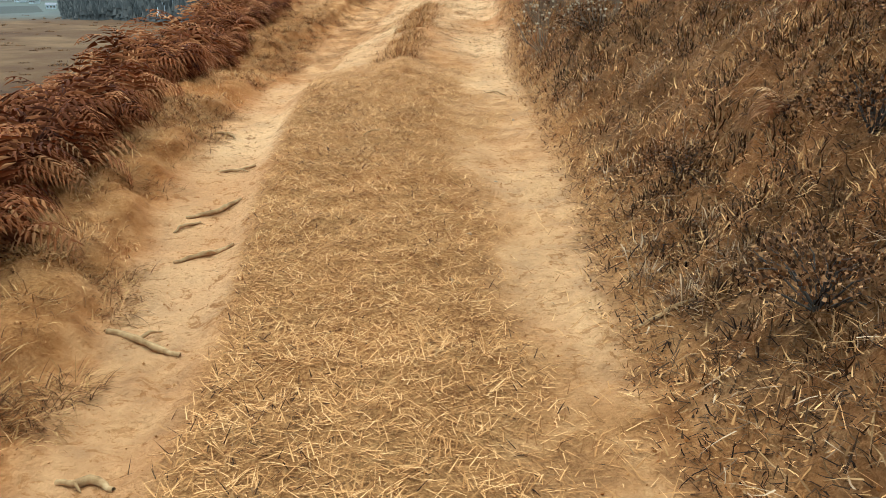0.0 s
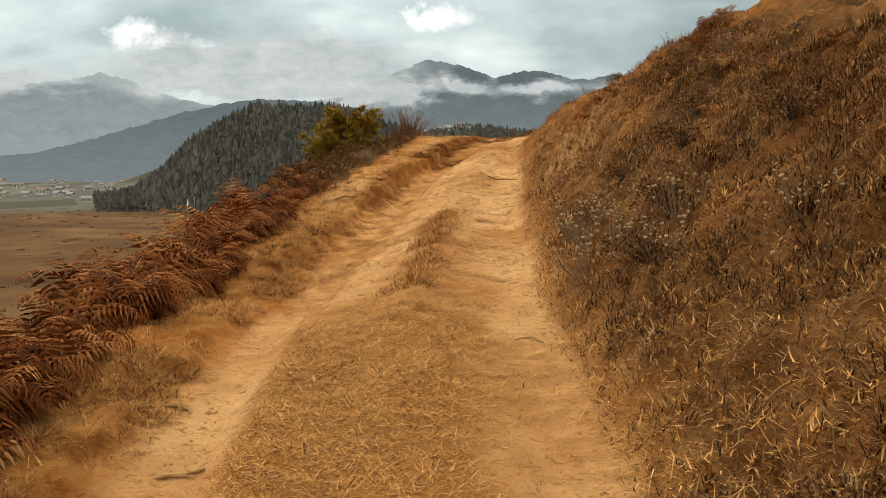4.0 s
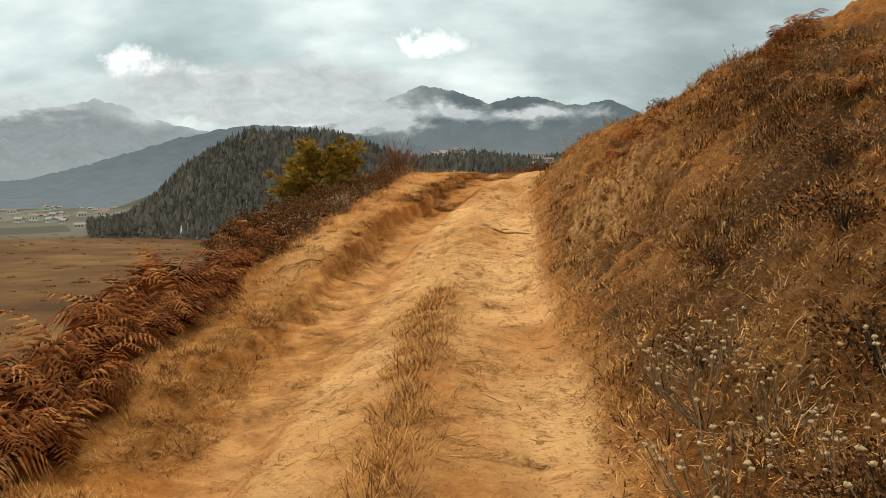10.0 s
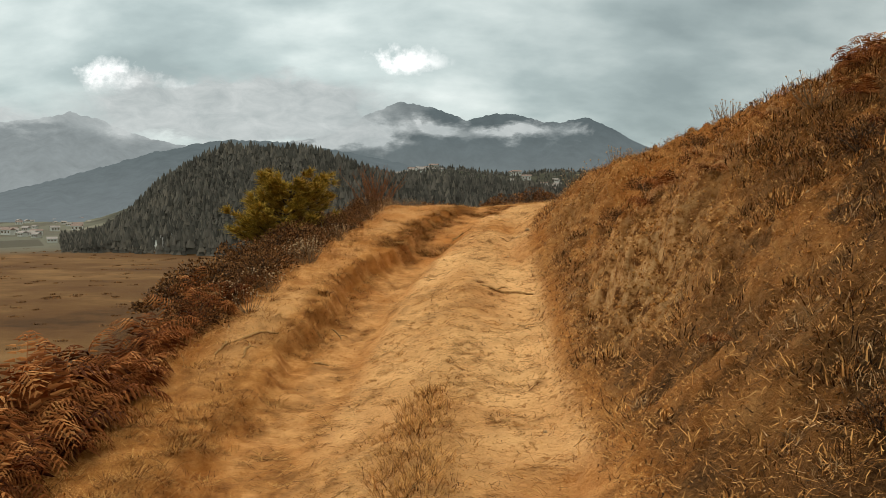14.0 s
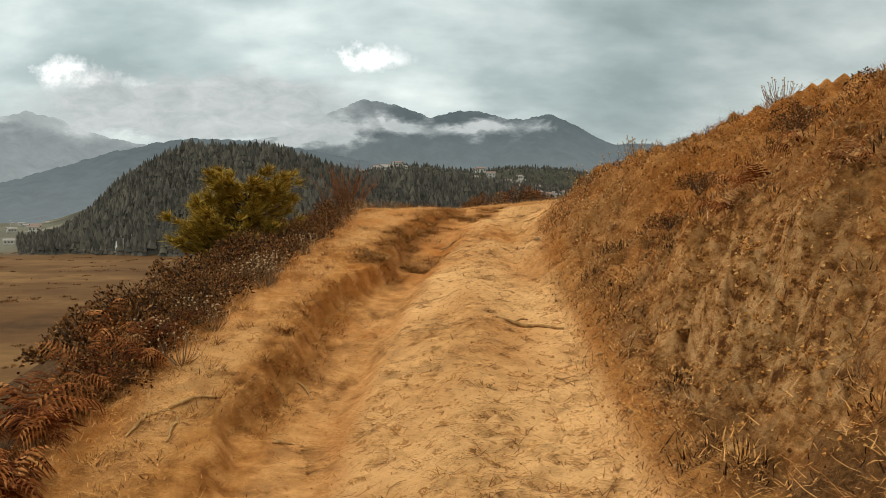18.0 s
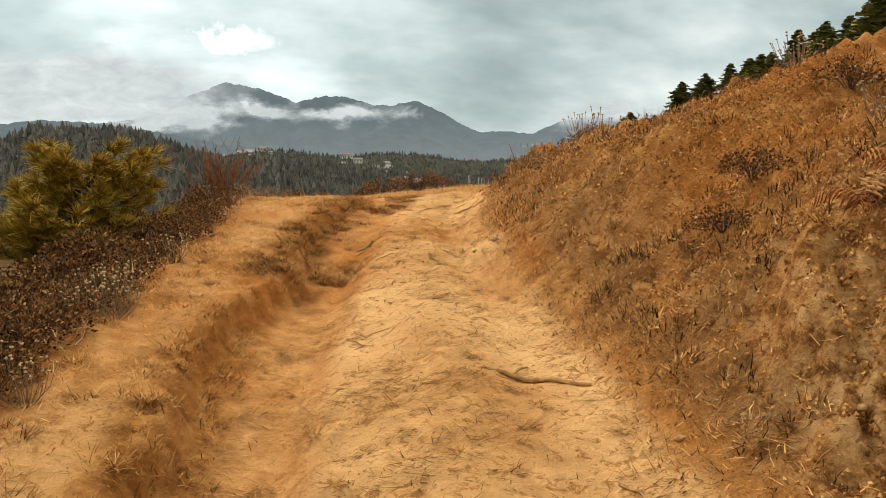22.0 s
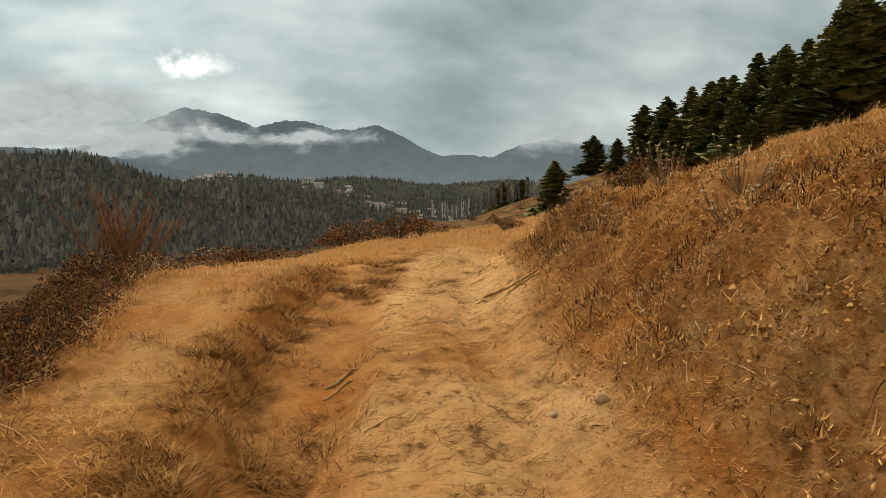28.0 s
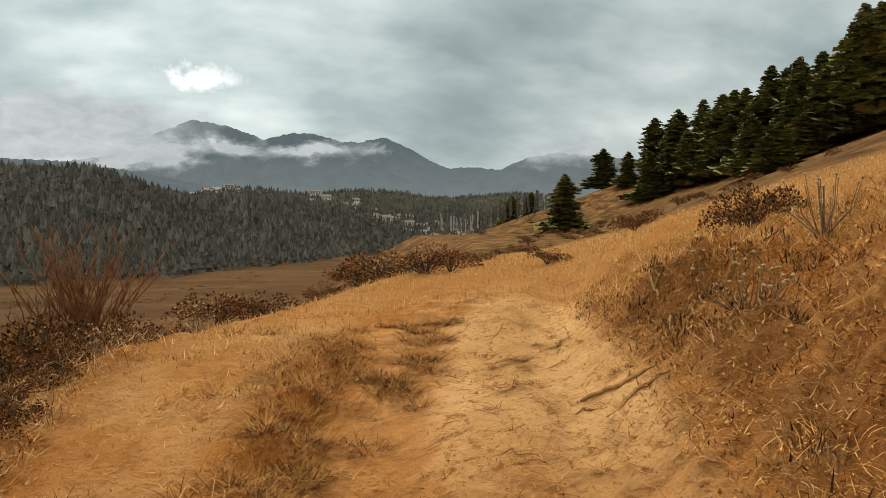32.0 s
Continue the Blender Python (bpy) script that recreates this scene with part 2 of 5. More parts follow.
# stations along y: road height, brink, berm edge, rut left, rut right, toe of the bank
ST_Z = ([-8, 0, 3.2, 5.8, 7.2, 10.3, 11.6, 13.5, 15.4, 17, 18.2, 20.3, 22, 24.8, 28, 31, 33, 40, 60, 100, 200, 320],
        [-2.2, -1.6, -1.36, -1.08, -0.95, -0.72, -0.66, -0.58, -0.42, -0.15, 0.0, 0.25, 0.45, 0.70, 0.74, 0.82, 0.82, 0.7, -0.3, -2, -2, -6])
ST_Y = [-8, 3.2, 5.2, 8.2, 10, 12.5, 14.3, 16, 18, 20, 21.7, 23.2, 24.6, 26, 28, 33, 40, 145, 202, 235, 400]
BRINK = [-2.0, -1.85, -1.88, -2.02, -2.1, -2.05, -1.9, -1.7, -1.4, -0.95, -0.45, -0.3, -0.1, 0.4, 1.5, 4.3, 8.5, 40, 54, 52, 100]
BERM = [-1.38, -1.4, -1.55, -1.52, -1.5, -1.38, -1.15, -0.88, -0.52, -0.02, 0.36, 0.88, 1.35, 1.9, 2.6, 5.0, 9.0, 48, 66, 56, 110]
RUTL = [-1.2, -1.2, -1.38, -1.35, -1.26, -1.13, -0.86, -0.62, -0.3, 0.12, 0.55, 1.05, 1.55, 2.1, 2.8, 5.3, 9.3, 49, 67, 57, 111]
RUTR = [-0.8, -0.82, -0.95, -1.0, -0.87, -0.75, -0.45, -0.25, 0.12, 0.6, 1.05, 1.5, 1.95, 2.5, 3.3, 5.8, 9.8, 50, 68, 58, 112]
TOE = [0.8, 0.87, 0.98, 0.95, 1.12, 1.28, 1.38, 1.58, 1.78, 1.98, 2.36, 2.85, 3.2, 3.8, 4.8, 8.0, 12, 59, 82, 66, 130]
# where the ground begins to rise towards the bank
SIDE = ([-8, 3.2, 5.2, 8.2, 10, 11.5, 12.5, 14.3, 16, 17, 18, 19, 20, 20.9, 21.8, 23, 24, 25, 26, 28, 33, 40, 145, 202, 235, 400],
        [0.8, 0.87, 0.98, 0.95, 1.0, 0.98, 1.06, 1.28, 1.5, 1.64, 1.72, 1.62, 1.6, 1.78, 1.95, 2.2, 2.45, 3.0, 3.6, 4.5, 5.8, 9.0, 59, 82, 66, 130])
BERM_H = ([0, 3, 5.5, 7, 8.5, 9.8, 10.4, 11.1, 12.6, 14, 15.2, 17, 18.3, 19.2, 20.3, 21.2, 22.2, 23, 24.5, 26, 28, 34],
          [0.05, 0.03, 0.0, -0.05, -0.2, -0.36, -0.34, -0.23, -0.17, -0.14, -0.05, -0.04, 0.0, 0.0, 0.0, 0.04, 0.05, 0.07, 0.03, -0.08, -0.12, -0.08])
RUT_D = ([3, 5.5, 7, 8.5, 10, 11.2, 12.6, 14, 15.3, 16.4, 18.5, 19.5, 21, 22, 23, 25, 29],
         [-0.14, -0.15, -0.2, -0.32, -0.46, -0.36, -0.3, -0.27, -0.27, -0.33, -0.28, -0.25, -0.21, -0.12, -0.06, -0.03, 0])
# how far the left half of the track lies below its crown
TILT = ([5, 7, 8.5, 10, 11.8, 13, 15, 16.3, 17.5, 19, 21, 23], [0, 0.03, 0.14, 0.26, 0.3, 0.24, 0.16, 0.13, 0.15, 0.1, 0.02, 0])
BANK1 = ([0, 5, 8, 10, 11.5, 13, 14.5, 15.5, 16.3, 17, 18.3, 19.1, 20.2, 21, 22, 23, 24, 25, 28, 33],
         [0.82, 0.75, 0.77, 0.72, 0.74, 0.85, 1.06, 1.18, 0.95, 0.68, 0.6, 0.88, 0.7, 0.58, 0.55, 0.42, 0.4, 0.38, 0.32, 0.2])
BANK1W = ([0, 8, 12, 13.5, 15, 16, 17, 18.3, 19.2, 21, 22, 23, 25, 33], [2.5, 2.5, 2.4, 1.9, 1.5, 1.45, 1.7, 1.8, 1.2, 1.35, 1.4, 1.3, 1.3, 2.4])
BANK2 = ([0, 8, 13, 15, 18, 20, 22, 25, 30, 60], [0.42, 0.45, 0.5, 0.56, 0.44, 0.36, 0.32, 0.26, 0.2, 0.34])

HILL_AZ = [-60, -30, -21, -20, -17.6, -15.9, -13.6, -11.2, -9.8, -7, -5.6, -3.4, -0.4, 2.5, 6.6, 12.4, 17, 25, 60]
HILL_EL = [-2.8, -2.8, -3.3, -3.2, -1.6, -0.2, 1.5, 2.5, 2.7, 2.5, 2.6, 1.8, 1.2, 1.0, 0.75, 0.3, 0.1, 0.0, 0.0]
HILL_D0 = ([-60, -21, -11, -2, 6.6, 12, 20, 60], [2600, 900, 800, 850, 1080, 1400, 1700, 1700])


def far_hill(x, y):
    az, d = np.degrees(np.arctan2(x, y - 15)), np.hypot(x, y - 15)
    el = np.interp(az, HILL_AZ, HILL_EL)
    d0 = np.interp(az, *HILL_D0)
    d1 = d0 + 420
    top = np.tan(np.radians(el)) * d1
    k = sstep(0, 1, (d - d0) / 420 * 0.85)
    z = PLAIN + (np.maximum(top, PLAIN) - PLAIN) * k
    right = sstep(-4, 2, az)
    up = np.tan(np.radians(1.65 + 0.2 * np.sin(az * 0.7))) * 1850
    z = z + right * (up - top) * sstep(d1 + 20, np.maximum(d1 + 250, 1850), d)
    return z


def crusty(x, y):
    """Where the bank is broken bare earth, bulging and pale."""
    o = x - np.interp(y, ST_Y, TOE)
    first = np.exp(-((y - 14.6) / 2.0) ** 2) * np.exp(-((o - 0.7) / 0.6) ** 2)
    return np.maximum(first, 0.45 * np.exp(-((y - 19.0) / 1.1) ** 2) * np.exp(-((o - 0.5) / 0.45) ** 2))


def past_top(x, y):
    """How far past the top edge of the bank, near the crest, a place lies (metres, below 0 on the bank)."""
    return x - np.interp(y, ST_Y, TOE) - np.interp(y, [20.3, 21.5, 22.9, 23.3, 23.9, 24.6, 27], [3.4, 1.25, 1.05, 0.85, 0.35, 0.0, -0.2])


def over_top(x, y):
    """The pale meadow that begins at the bank's top edge."""
    return sstep(0.0, 0.25, past_top(x, y)) * sstep(20.3, 21.2, y)


def plates(x, y):
    """The trodden crust breaks into low steps that lie across the way: 0 to 1 along each plate, and how strong they are."""
    xt = np.interp(y, ST_Y, TOE)
    s = y * 3.1 + 0.9 * (x - xt) + 1.5 * fbm(x * 1.9 + 3, y * 1.1, 3) + 0.5 * fbm(x * 6, y * 5, 2)
    way = sstep(0.1, 0.25, x - np.interp(y, ST_Y, RUTR)) * (1 - sstep(-0.1, 0.1, x - xt))
    amp = way * sstep(8, 12, y) * (1 - sstep(25, 28, y)) * np.clip(0.45 + 0.9 * fbm(x * 1.5 + 70, y * 1.2, 3), 0, 1)
    return s - np.floor(s), amp


def bare(x, y):
    """Where the plant cover of the bank is broken by bare ochre soil."""
    late = sstep(10, 15, y)
    return np.clip(sstep(0.8 - 0.6 * late, 1.2 - 0.4 * late, fbm(x * 2.7 + 4, y * 2.3 + 2, 4, 0.65)) + 0.95 * crusty(x, y), 0, 1)


def land(x, y, fine=True):
    """The height of the ground at x and y (arrays of one shape, rows of equal y not needed)."""
    zr = np.interp(y, *ST_Z)
    xb, xe, rl, rr, xt = (np.interp(y, ST_Y, s) for s in (BRINK, BERM, RUTL, RUTR, TOE))
    xs, hb, rd, tl = np.interp(y, *SIDE), np.interp(y, *BERM_H), np.interp(y, *RUT_D), np.interp(y, *TILT)
    s1, w1, s2 = np.interp(y, *BANK1), np.interp(y, *BANK1W), np.interp(y, *BANK2)
    wob = 0.05 * fbm(y * 1.3, x * 0.4, 3) if fine else 0
    u = x + wob
    mid = (rr + 0.15 + xt) / 2 - 0.12
    lip = xe - 0.1 + 0.13 * fbm(x * 0.6, y * 1.5, 4, 0.6)
    z = hb - (hb - rd) * (0.7 * sstep(lip, lip + 0.16, u) + 0.3 * sstep(lip, rl + 0.2, u))
    z = z - (rd + tl) * sstep(rr - 0.12, rr + 0.22, u) + tl * sstep(rr, mid + 0.05, u)
    near = 1 - sstep(26, 31, y)
    z = z + near * (0.045 * np.exp(-((u - mid) / 0.22) ** 2) - 0.04 * np.exp(-((u - (xt - 0.38)) / 0.24) ** 2))
    # the hollow where the two ruts meet near the top
    z = z - 0.13 * np.exp(-((u - 2.25) / 0.38) ** 2 - ((y - 24.0) / 0.75) ** 2)
    o = np.maximum(u - xs, 0)
    z = z + np.where(o < w1, s1 * o - 0.12 * s1 * np.sin(np.clip(o / 0.35, 0, math.pi)) * 0.3, s1 * w1 + s2 * (np.minimum(o, 160) - w1) + 0.10 * np.maximum(o - 160, 0))
    d = np.maximum(xb - u, 0)
    fall = 0.26 * d + 0.36 * (np.sqrt((np.maximum(d - 0.8, 0)) ** 2 + 1.0) - 1.0)
    z = zr + z - fall
    if fine:
        bank = sstep(0.02, 0.4, u - xt)
        lump = 0.10 * fbm(x * 1.6, y * 1.6, 4) + 0.085 * np.abs(fbm(x * 6 + 3, y * 6, 3))
        z = z + bank * (1 - sstep(8, 30, o)) * lump + 0.05 * fbm(x * 0.9 + 50, y * 0.9, 3) * sstep(0.1, 1, d)
        rough = crusty(x, y)
        z = z + bank * (1 - sstep(3, 5, o)) * (0.05 * np.abs(fbm(x * 5 + 1, y * 5, 3)) + rough * (0.42 * np.abs(fbm(x * 2.3 + 30, y * 1.9, 5, 0.58)) + 0.10 * np.abs(fbm(x * 7 + 3, y * 7, 4, 0.6)) - 0.36))
        edge = past_top(x, y)
        z = z + 0.12 * np.sin(np.clip((edge + 0.15) / 0.3, -1, 1) * 1.57) * np.exp(-((edge + 0.1) / 0.45) ** 2) * sstep(20.8, 21.6, y) * (1 - sstep(23.6, 24.4, y))
        way = (1 - bank) * (1 - sstep(0, 0.4, d)) * near
        step = fbm(x * 1.6 + 20, y * 3.2, 4, 0.6)
        z = z + way * (0.03 * fbm(x * 4 + 8, y * 4, 3, 0.6) * sstep(0.1, -0.2, x - xe) + 0.012 * step + 0.016 * fbm(x * 5, y * 6 + 7, 4, 0.65) - 0.018 * np.abs(fbm(x * 2 + 5, y * 6 + 3, 3)) * sstep(11, 14, y))
        saw, amp = plates(x, y)
        z = z + amp * 0.05 * (sstep(0, 0.16, saw) * (1 - 0.85 * saw) - 0.4)
    far = np.hypot(x, y - 15)
    z = z + sstep(30, 90, far) * 0.5 * fbm(x * 0.06, y * 0.06, 4)
    low = far_hill(x, y)
    low = low + 0.9 * fbm(x * 0.012, y * 0.02, 4) * (1 - sstep(600, 1500, far))
    k = sstep(330, 520, np.hypot(x, y))
    z = z * (1 - k) + low * k
    return np.where(z - low > 3, z, low + 3 * np.log1p(np.exp(np.clip((z - low) / 3 * 1.0, -30, 8))) * np.where(z - low > 3, 1, 0.73))


def masks(x, y):
    """Where the surface is trodden soil, grass, leaf litter, valley turf or scrub: 0 to 1 each."""
    xb, xe, rl, rr, xt = (np.interp(y, ST_Y, s) for s in (BRINK, BERM, RUTL, RUTR, TOE))
    near = 1 - sstep(26, 30, y)
    o, d = np.maximum(x - xt, 0), np.maximum(xb - x, 0)
    n = fbm(x * 1.1, y * 0.8, 4)
    on_road = sstep(xe - 0.05, xe + 0.1, x) * (1 - sstep(-0.12, 0.08, x - xt)) * near
    mid = (rr + 0.15 + xt) / 2 - 0.12
    early = 1 - sstep(6.2, 9.8, y)
    strip = np.exp(-((x - mid) / 0.28) ** 2)
    carpet = early * sstep(rr, rr + 0.15, x) * (1 - sstep(xt - 0.72, xt - 0.22, x + 0.25 * n))
    grass = np.clip(on_road * np.maximum(carpet * 0.85, strip * (0.35 + 0.4 * n)), 0, 1)
    grass = np.maximum(grass, (1 - on_road) * (0.55 + 0.3 * n))
    grass = np.clip(np.maximum(grass, 0.8 * sstep(25, 30, y)), 0, 1)
    trod = np.clip(on_road * (1 - carpet) * (0.75 + 0.5 * n) * sstep(rr - 0.1, rr + 0.3, x), 0, 1) * (1 - 0.5 * early)
    rut = sstep(rl - 0.15, rl + 0.1, x) * (1 - sstep(rr, rr + 0.2, x)) * near
    trod = np.maximum(trod, rut * np.clip(0.75 + 0.5 * n, 0, 1) * (0.8 - 0.5 * sstep(6, 12, y)))
    verge = sstep(xb - 0.05, xb + 0.25, x) * (1 - sstep(xe - 0.35, xe - 0.15, x)) * sstep(13, 16, y) * near
    trod = np.maximum(trod, verge * np.clip(0.55 + 0.6 * n, 0, 0.9))
    litter = sstep(0.02, 0.25, o) * (1 - 0.8 * bare(x, y)) * (0.62 + 0.36 * sstep(8.5, 10.5, y) - 0.3 * sstep(13, 15, y) - 0.2 * sstep(16, 19, y) - 0.38 * sstep(14, 16, y) * sstep(0.5, 1.1, o)) * near * np.clip(0.95 + 0.4 * fbm(x * 1.7 + 9, y * 1.7, 3), 0, 1)
    litter = np.maximum(litter, (0.45 - 0.36 * sstep(13, 16, y)) * sstep(0.05, 0.3, o) * near * (1 - crusty(x, y)))
    litter = np.maximum(litter, sstep(0.15, 0.6, d - 0.35 * sstep(19, 22, y)) * (1 - sstep(24, 28, y)))
    grass = grass * (1 - 0.6 * sstep(0.05, 0.3, o) * near) * (1 - 0.5 * sstep(12, 15, y) * (1 - sstep(22, 25, y)))
    grass = np.maximum(grass, 0.9 * over_top(x, y))
    litter = litter * (1 - over_top(x, y))
    far = np.hypot(x, y - 15)
    high = far_hill(x, y) - PLAIN
    wood = sstep(4, 12, high) * sstep(450, 650, far)
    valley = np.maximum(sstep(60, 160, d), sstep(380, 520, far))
    hazed_fields = valley * sstep(880, 1020, far) * (x < -120)
    scrub = sstep(24, 50, far) * sstep(30, 36, y) * (1 - valley) * (1 - wood)
    return dict(trod=trod, crust=np.clip(crusty(x, y) * 1.2, 0, 1) * sstep(0.02, 0.2, o), grass=grass, litter=litter, valley=valley, scrub=scrub, wood=wood, hazed_fields=hazed_fields)


def lines(fine0, fine1, step, far0, far1, grow):
    mid = list(np.arange(fine0, fine1, step))
    lo, hi, s = [], [], step
    v = fine0
    while v > far0:
        s = min(s * grow, 70)
        v -= s
        lo.append(v)
    v, s = mid[-1], step
    while v < far1:
        s = min(s * grow, 70)
        v += s
        hi.append(v)
    return np.array(lo[::-1] + mid + hi)


def mesh_np(name, verts, faces, mat, smooth=True, attrs=None):
    """A mesh object from arrays: verts n x 3, faces m x 3 or m x 4."""
    me = bpy.data.meshes.new(name)
    verts, faces = np.asarray(verts, np.float32), np.asarray(faces, np.int32)
    k = faces.shape[1]
    me.vertices.add(len(verts))
    me.vertices.foreach_set("co", verts.ravel())
    me.loops.add(faces.size)
    me.loops.foreach_set("vertex_index", faces.ravel())
    me.polygons.add(len(faces))
    me.polygons.foreach_set("loop_start", np.arange(0, faces.size, k, dtype=np.int32))
    me.polygons.foreach_set("loop_total", np.full(len(faces), k, np.int32))
    me.polygons.foreach_set("use_smooth", np.full(len(faces), smooth, bool))
    for key, val in (attrs or {}).items():
        me.attributes.new(key, "FLOAT", "POINT").data.foreach_set("value", np.asarray(val, np.float32).ravel())
    me.update()
    me.validate()
    me.materials.append(mat)
    return new(name, me)


gx, gy = lines(-2.6, 5.4, 0.037, -3600, 3600, 1.09), lines(0.5, 28.0, 0.037, -1500, 4300, 1.09)
GX, GY = np.meshgrid(gx, gy)
GZ = land(GX, GY)
cx, cy = (gx[:-1] + gx[1:]) / 2, (gy[:-1] + gy[1:]) / 2
CX, CY = np.meshgrid(cx, cy)
e_xe, e_xt = np.interp(CY, ST_Y, BERM) - 0.1, np.interp(CY, ST_Y, TOE)
is_road = (CX > e_xe) & (CX < e_xt) & (CY > -6) & (CY < 29)
is_bank = (CX >= e_xt) & (CX < e_xt + 3.2) & (CY > -6) & (CY < 29)
idx = np.arange(GX.size).reshape(GX.shape)
quads = np.stack([idx[:-1, :-1], idx[:-1, 1:], idx[1:, 1:], idx[1:, :-1]], -1)
allv = np.stack([GX, GY, GZ], -1).reshape(-1, 3)
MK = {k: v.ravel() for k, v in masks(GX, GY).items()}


def sheet(name, pick, label, category):
    f = quads[pick]
    used, inv = np.unique(f, return_inverse=True)
    ob = mesh_np(name, allv[used], inv.reshape(-1, 4), SOIL, True, {k: v[used] for k, v in MK.items()})
    return tagged(ob, label, category, kind="structure")


sheet("road", is_road, "rutted ochre dirt track with straw and roots on it", "dirt track")
sheet("embankment", is_bank, "steep cut bank of crumbling ochre soil under dry plants", "bank")
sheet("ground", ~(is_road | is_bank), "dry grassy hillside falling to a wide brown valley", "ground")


def gz(x, y):
    return float(land(np.array([float(x)]), np.array([float(y)]))[0])


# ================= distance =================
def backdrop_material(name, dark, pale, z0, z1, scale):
    """Far slopes that glow: damp-air haze painted in, forest mottling, paler towards the valley."""
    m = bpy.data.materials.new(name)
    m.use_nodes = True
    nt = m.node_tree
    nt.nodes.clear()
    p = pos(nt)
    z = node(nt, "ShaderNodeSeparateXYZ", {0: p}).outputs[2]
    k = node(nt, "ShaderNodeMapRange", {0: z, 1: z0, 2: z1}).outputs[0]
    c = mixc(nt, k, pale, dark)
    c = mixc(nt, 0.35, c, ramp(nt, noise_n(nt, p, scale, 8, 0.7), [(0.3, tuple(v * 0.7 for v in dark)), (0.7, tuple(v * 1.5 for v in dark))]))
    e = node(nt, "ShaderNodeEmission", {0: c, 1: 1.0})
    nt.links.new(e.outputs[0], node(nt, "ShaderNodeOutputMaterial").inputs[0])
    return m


def mountain(name, dist, az, el, base, mat, label, depth=500.0, rough=1.0, seed=0):
    """A far range: a ridge line by bearing and height, with slopes that run down towards the viewer."""
    a = np.linspace(az[0], az[-1], 340)
    top = np.interp(a, az, el) + rough * (0.05 * fbm(a * 3.0 + seed, a * 0, 4) + 0.05 * np.abs(vnoise(a * 16 + seed, a * 0)))
    rows = 26
    v, f = [], []
    for r in range(rows):
        k = r / (rows - 1)
        d = dist - depth * (1 - k) + depth * 0.12 * fbm(a * 0.6 + seed, a * 0 + k * 2.5, 3) * (1 - k) * (k > 0)
        zt = np.tan(np.radians(top)) * dist
        zz = base + (zt - base) * (k ** 1.15)
        zz = zz + (zt - base) * 0.06 * fbm(a * 0.9 + seed, a * 0 + k * 4, 4) * math.sin(math.pi * k)
        v.append(np.stack([np.sin(np.radians(a)) * d, 15 + np.cos(np.radians(a)) * d, zz], -1))
    v = np.concatenate(v)
    n = len(a)
    i = np.arange(rows * n).reshape(rows, n)
    f = np.stack([i[:-1, :-1], i[:-1, 1:], i[1:, 1:], i[1:, :-1]], -1).reshape(-1, 4)
    return tagged(mesh_np(name, v, f, mat), label, "mountain", kind="structure")


# slope tone greyed by haze, then the paler haze tone at its foot
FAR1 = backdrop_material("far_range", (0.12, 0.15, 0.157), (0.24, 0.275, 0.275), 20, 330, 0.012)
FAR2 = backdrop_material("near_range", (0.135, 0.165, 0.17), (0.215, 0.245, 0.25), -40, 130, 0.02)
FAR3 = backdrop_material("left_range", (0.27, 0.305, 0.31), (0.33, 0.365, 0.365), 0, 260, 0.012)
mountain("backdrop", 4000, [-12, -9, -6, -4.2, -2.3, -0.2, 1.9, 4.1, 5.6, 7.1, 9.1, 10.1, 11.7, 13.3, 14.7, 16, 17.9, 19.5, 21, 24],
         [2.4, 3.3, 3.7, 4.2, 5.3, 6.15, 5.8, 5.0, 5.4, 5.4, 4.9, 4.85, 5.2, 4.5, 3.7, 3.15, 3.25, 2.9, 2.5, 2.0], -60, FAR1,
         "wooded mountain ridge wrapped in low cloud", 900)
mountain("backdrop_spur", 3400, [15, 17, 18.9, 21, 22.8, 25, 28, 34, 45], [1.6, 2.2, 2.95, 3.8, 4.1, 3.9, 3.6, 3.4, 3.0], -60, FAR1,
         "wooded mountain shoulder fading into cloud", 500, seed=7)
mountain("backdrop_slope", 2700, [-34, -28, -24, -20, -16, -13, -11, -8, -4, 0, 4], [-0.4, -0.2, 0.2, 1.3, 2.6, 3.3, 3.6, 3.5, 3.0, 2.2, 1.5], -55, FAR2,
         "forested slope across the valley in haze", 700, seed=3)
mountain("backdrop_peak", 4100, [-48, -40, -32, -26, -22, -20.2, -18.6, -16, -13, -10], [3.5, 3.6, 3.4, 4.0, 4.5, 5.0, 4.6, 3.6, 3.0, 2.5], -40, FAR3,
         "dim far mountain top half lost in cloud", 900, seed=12)


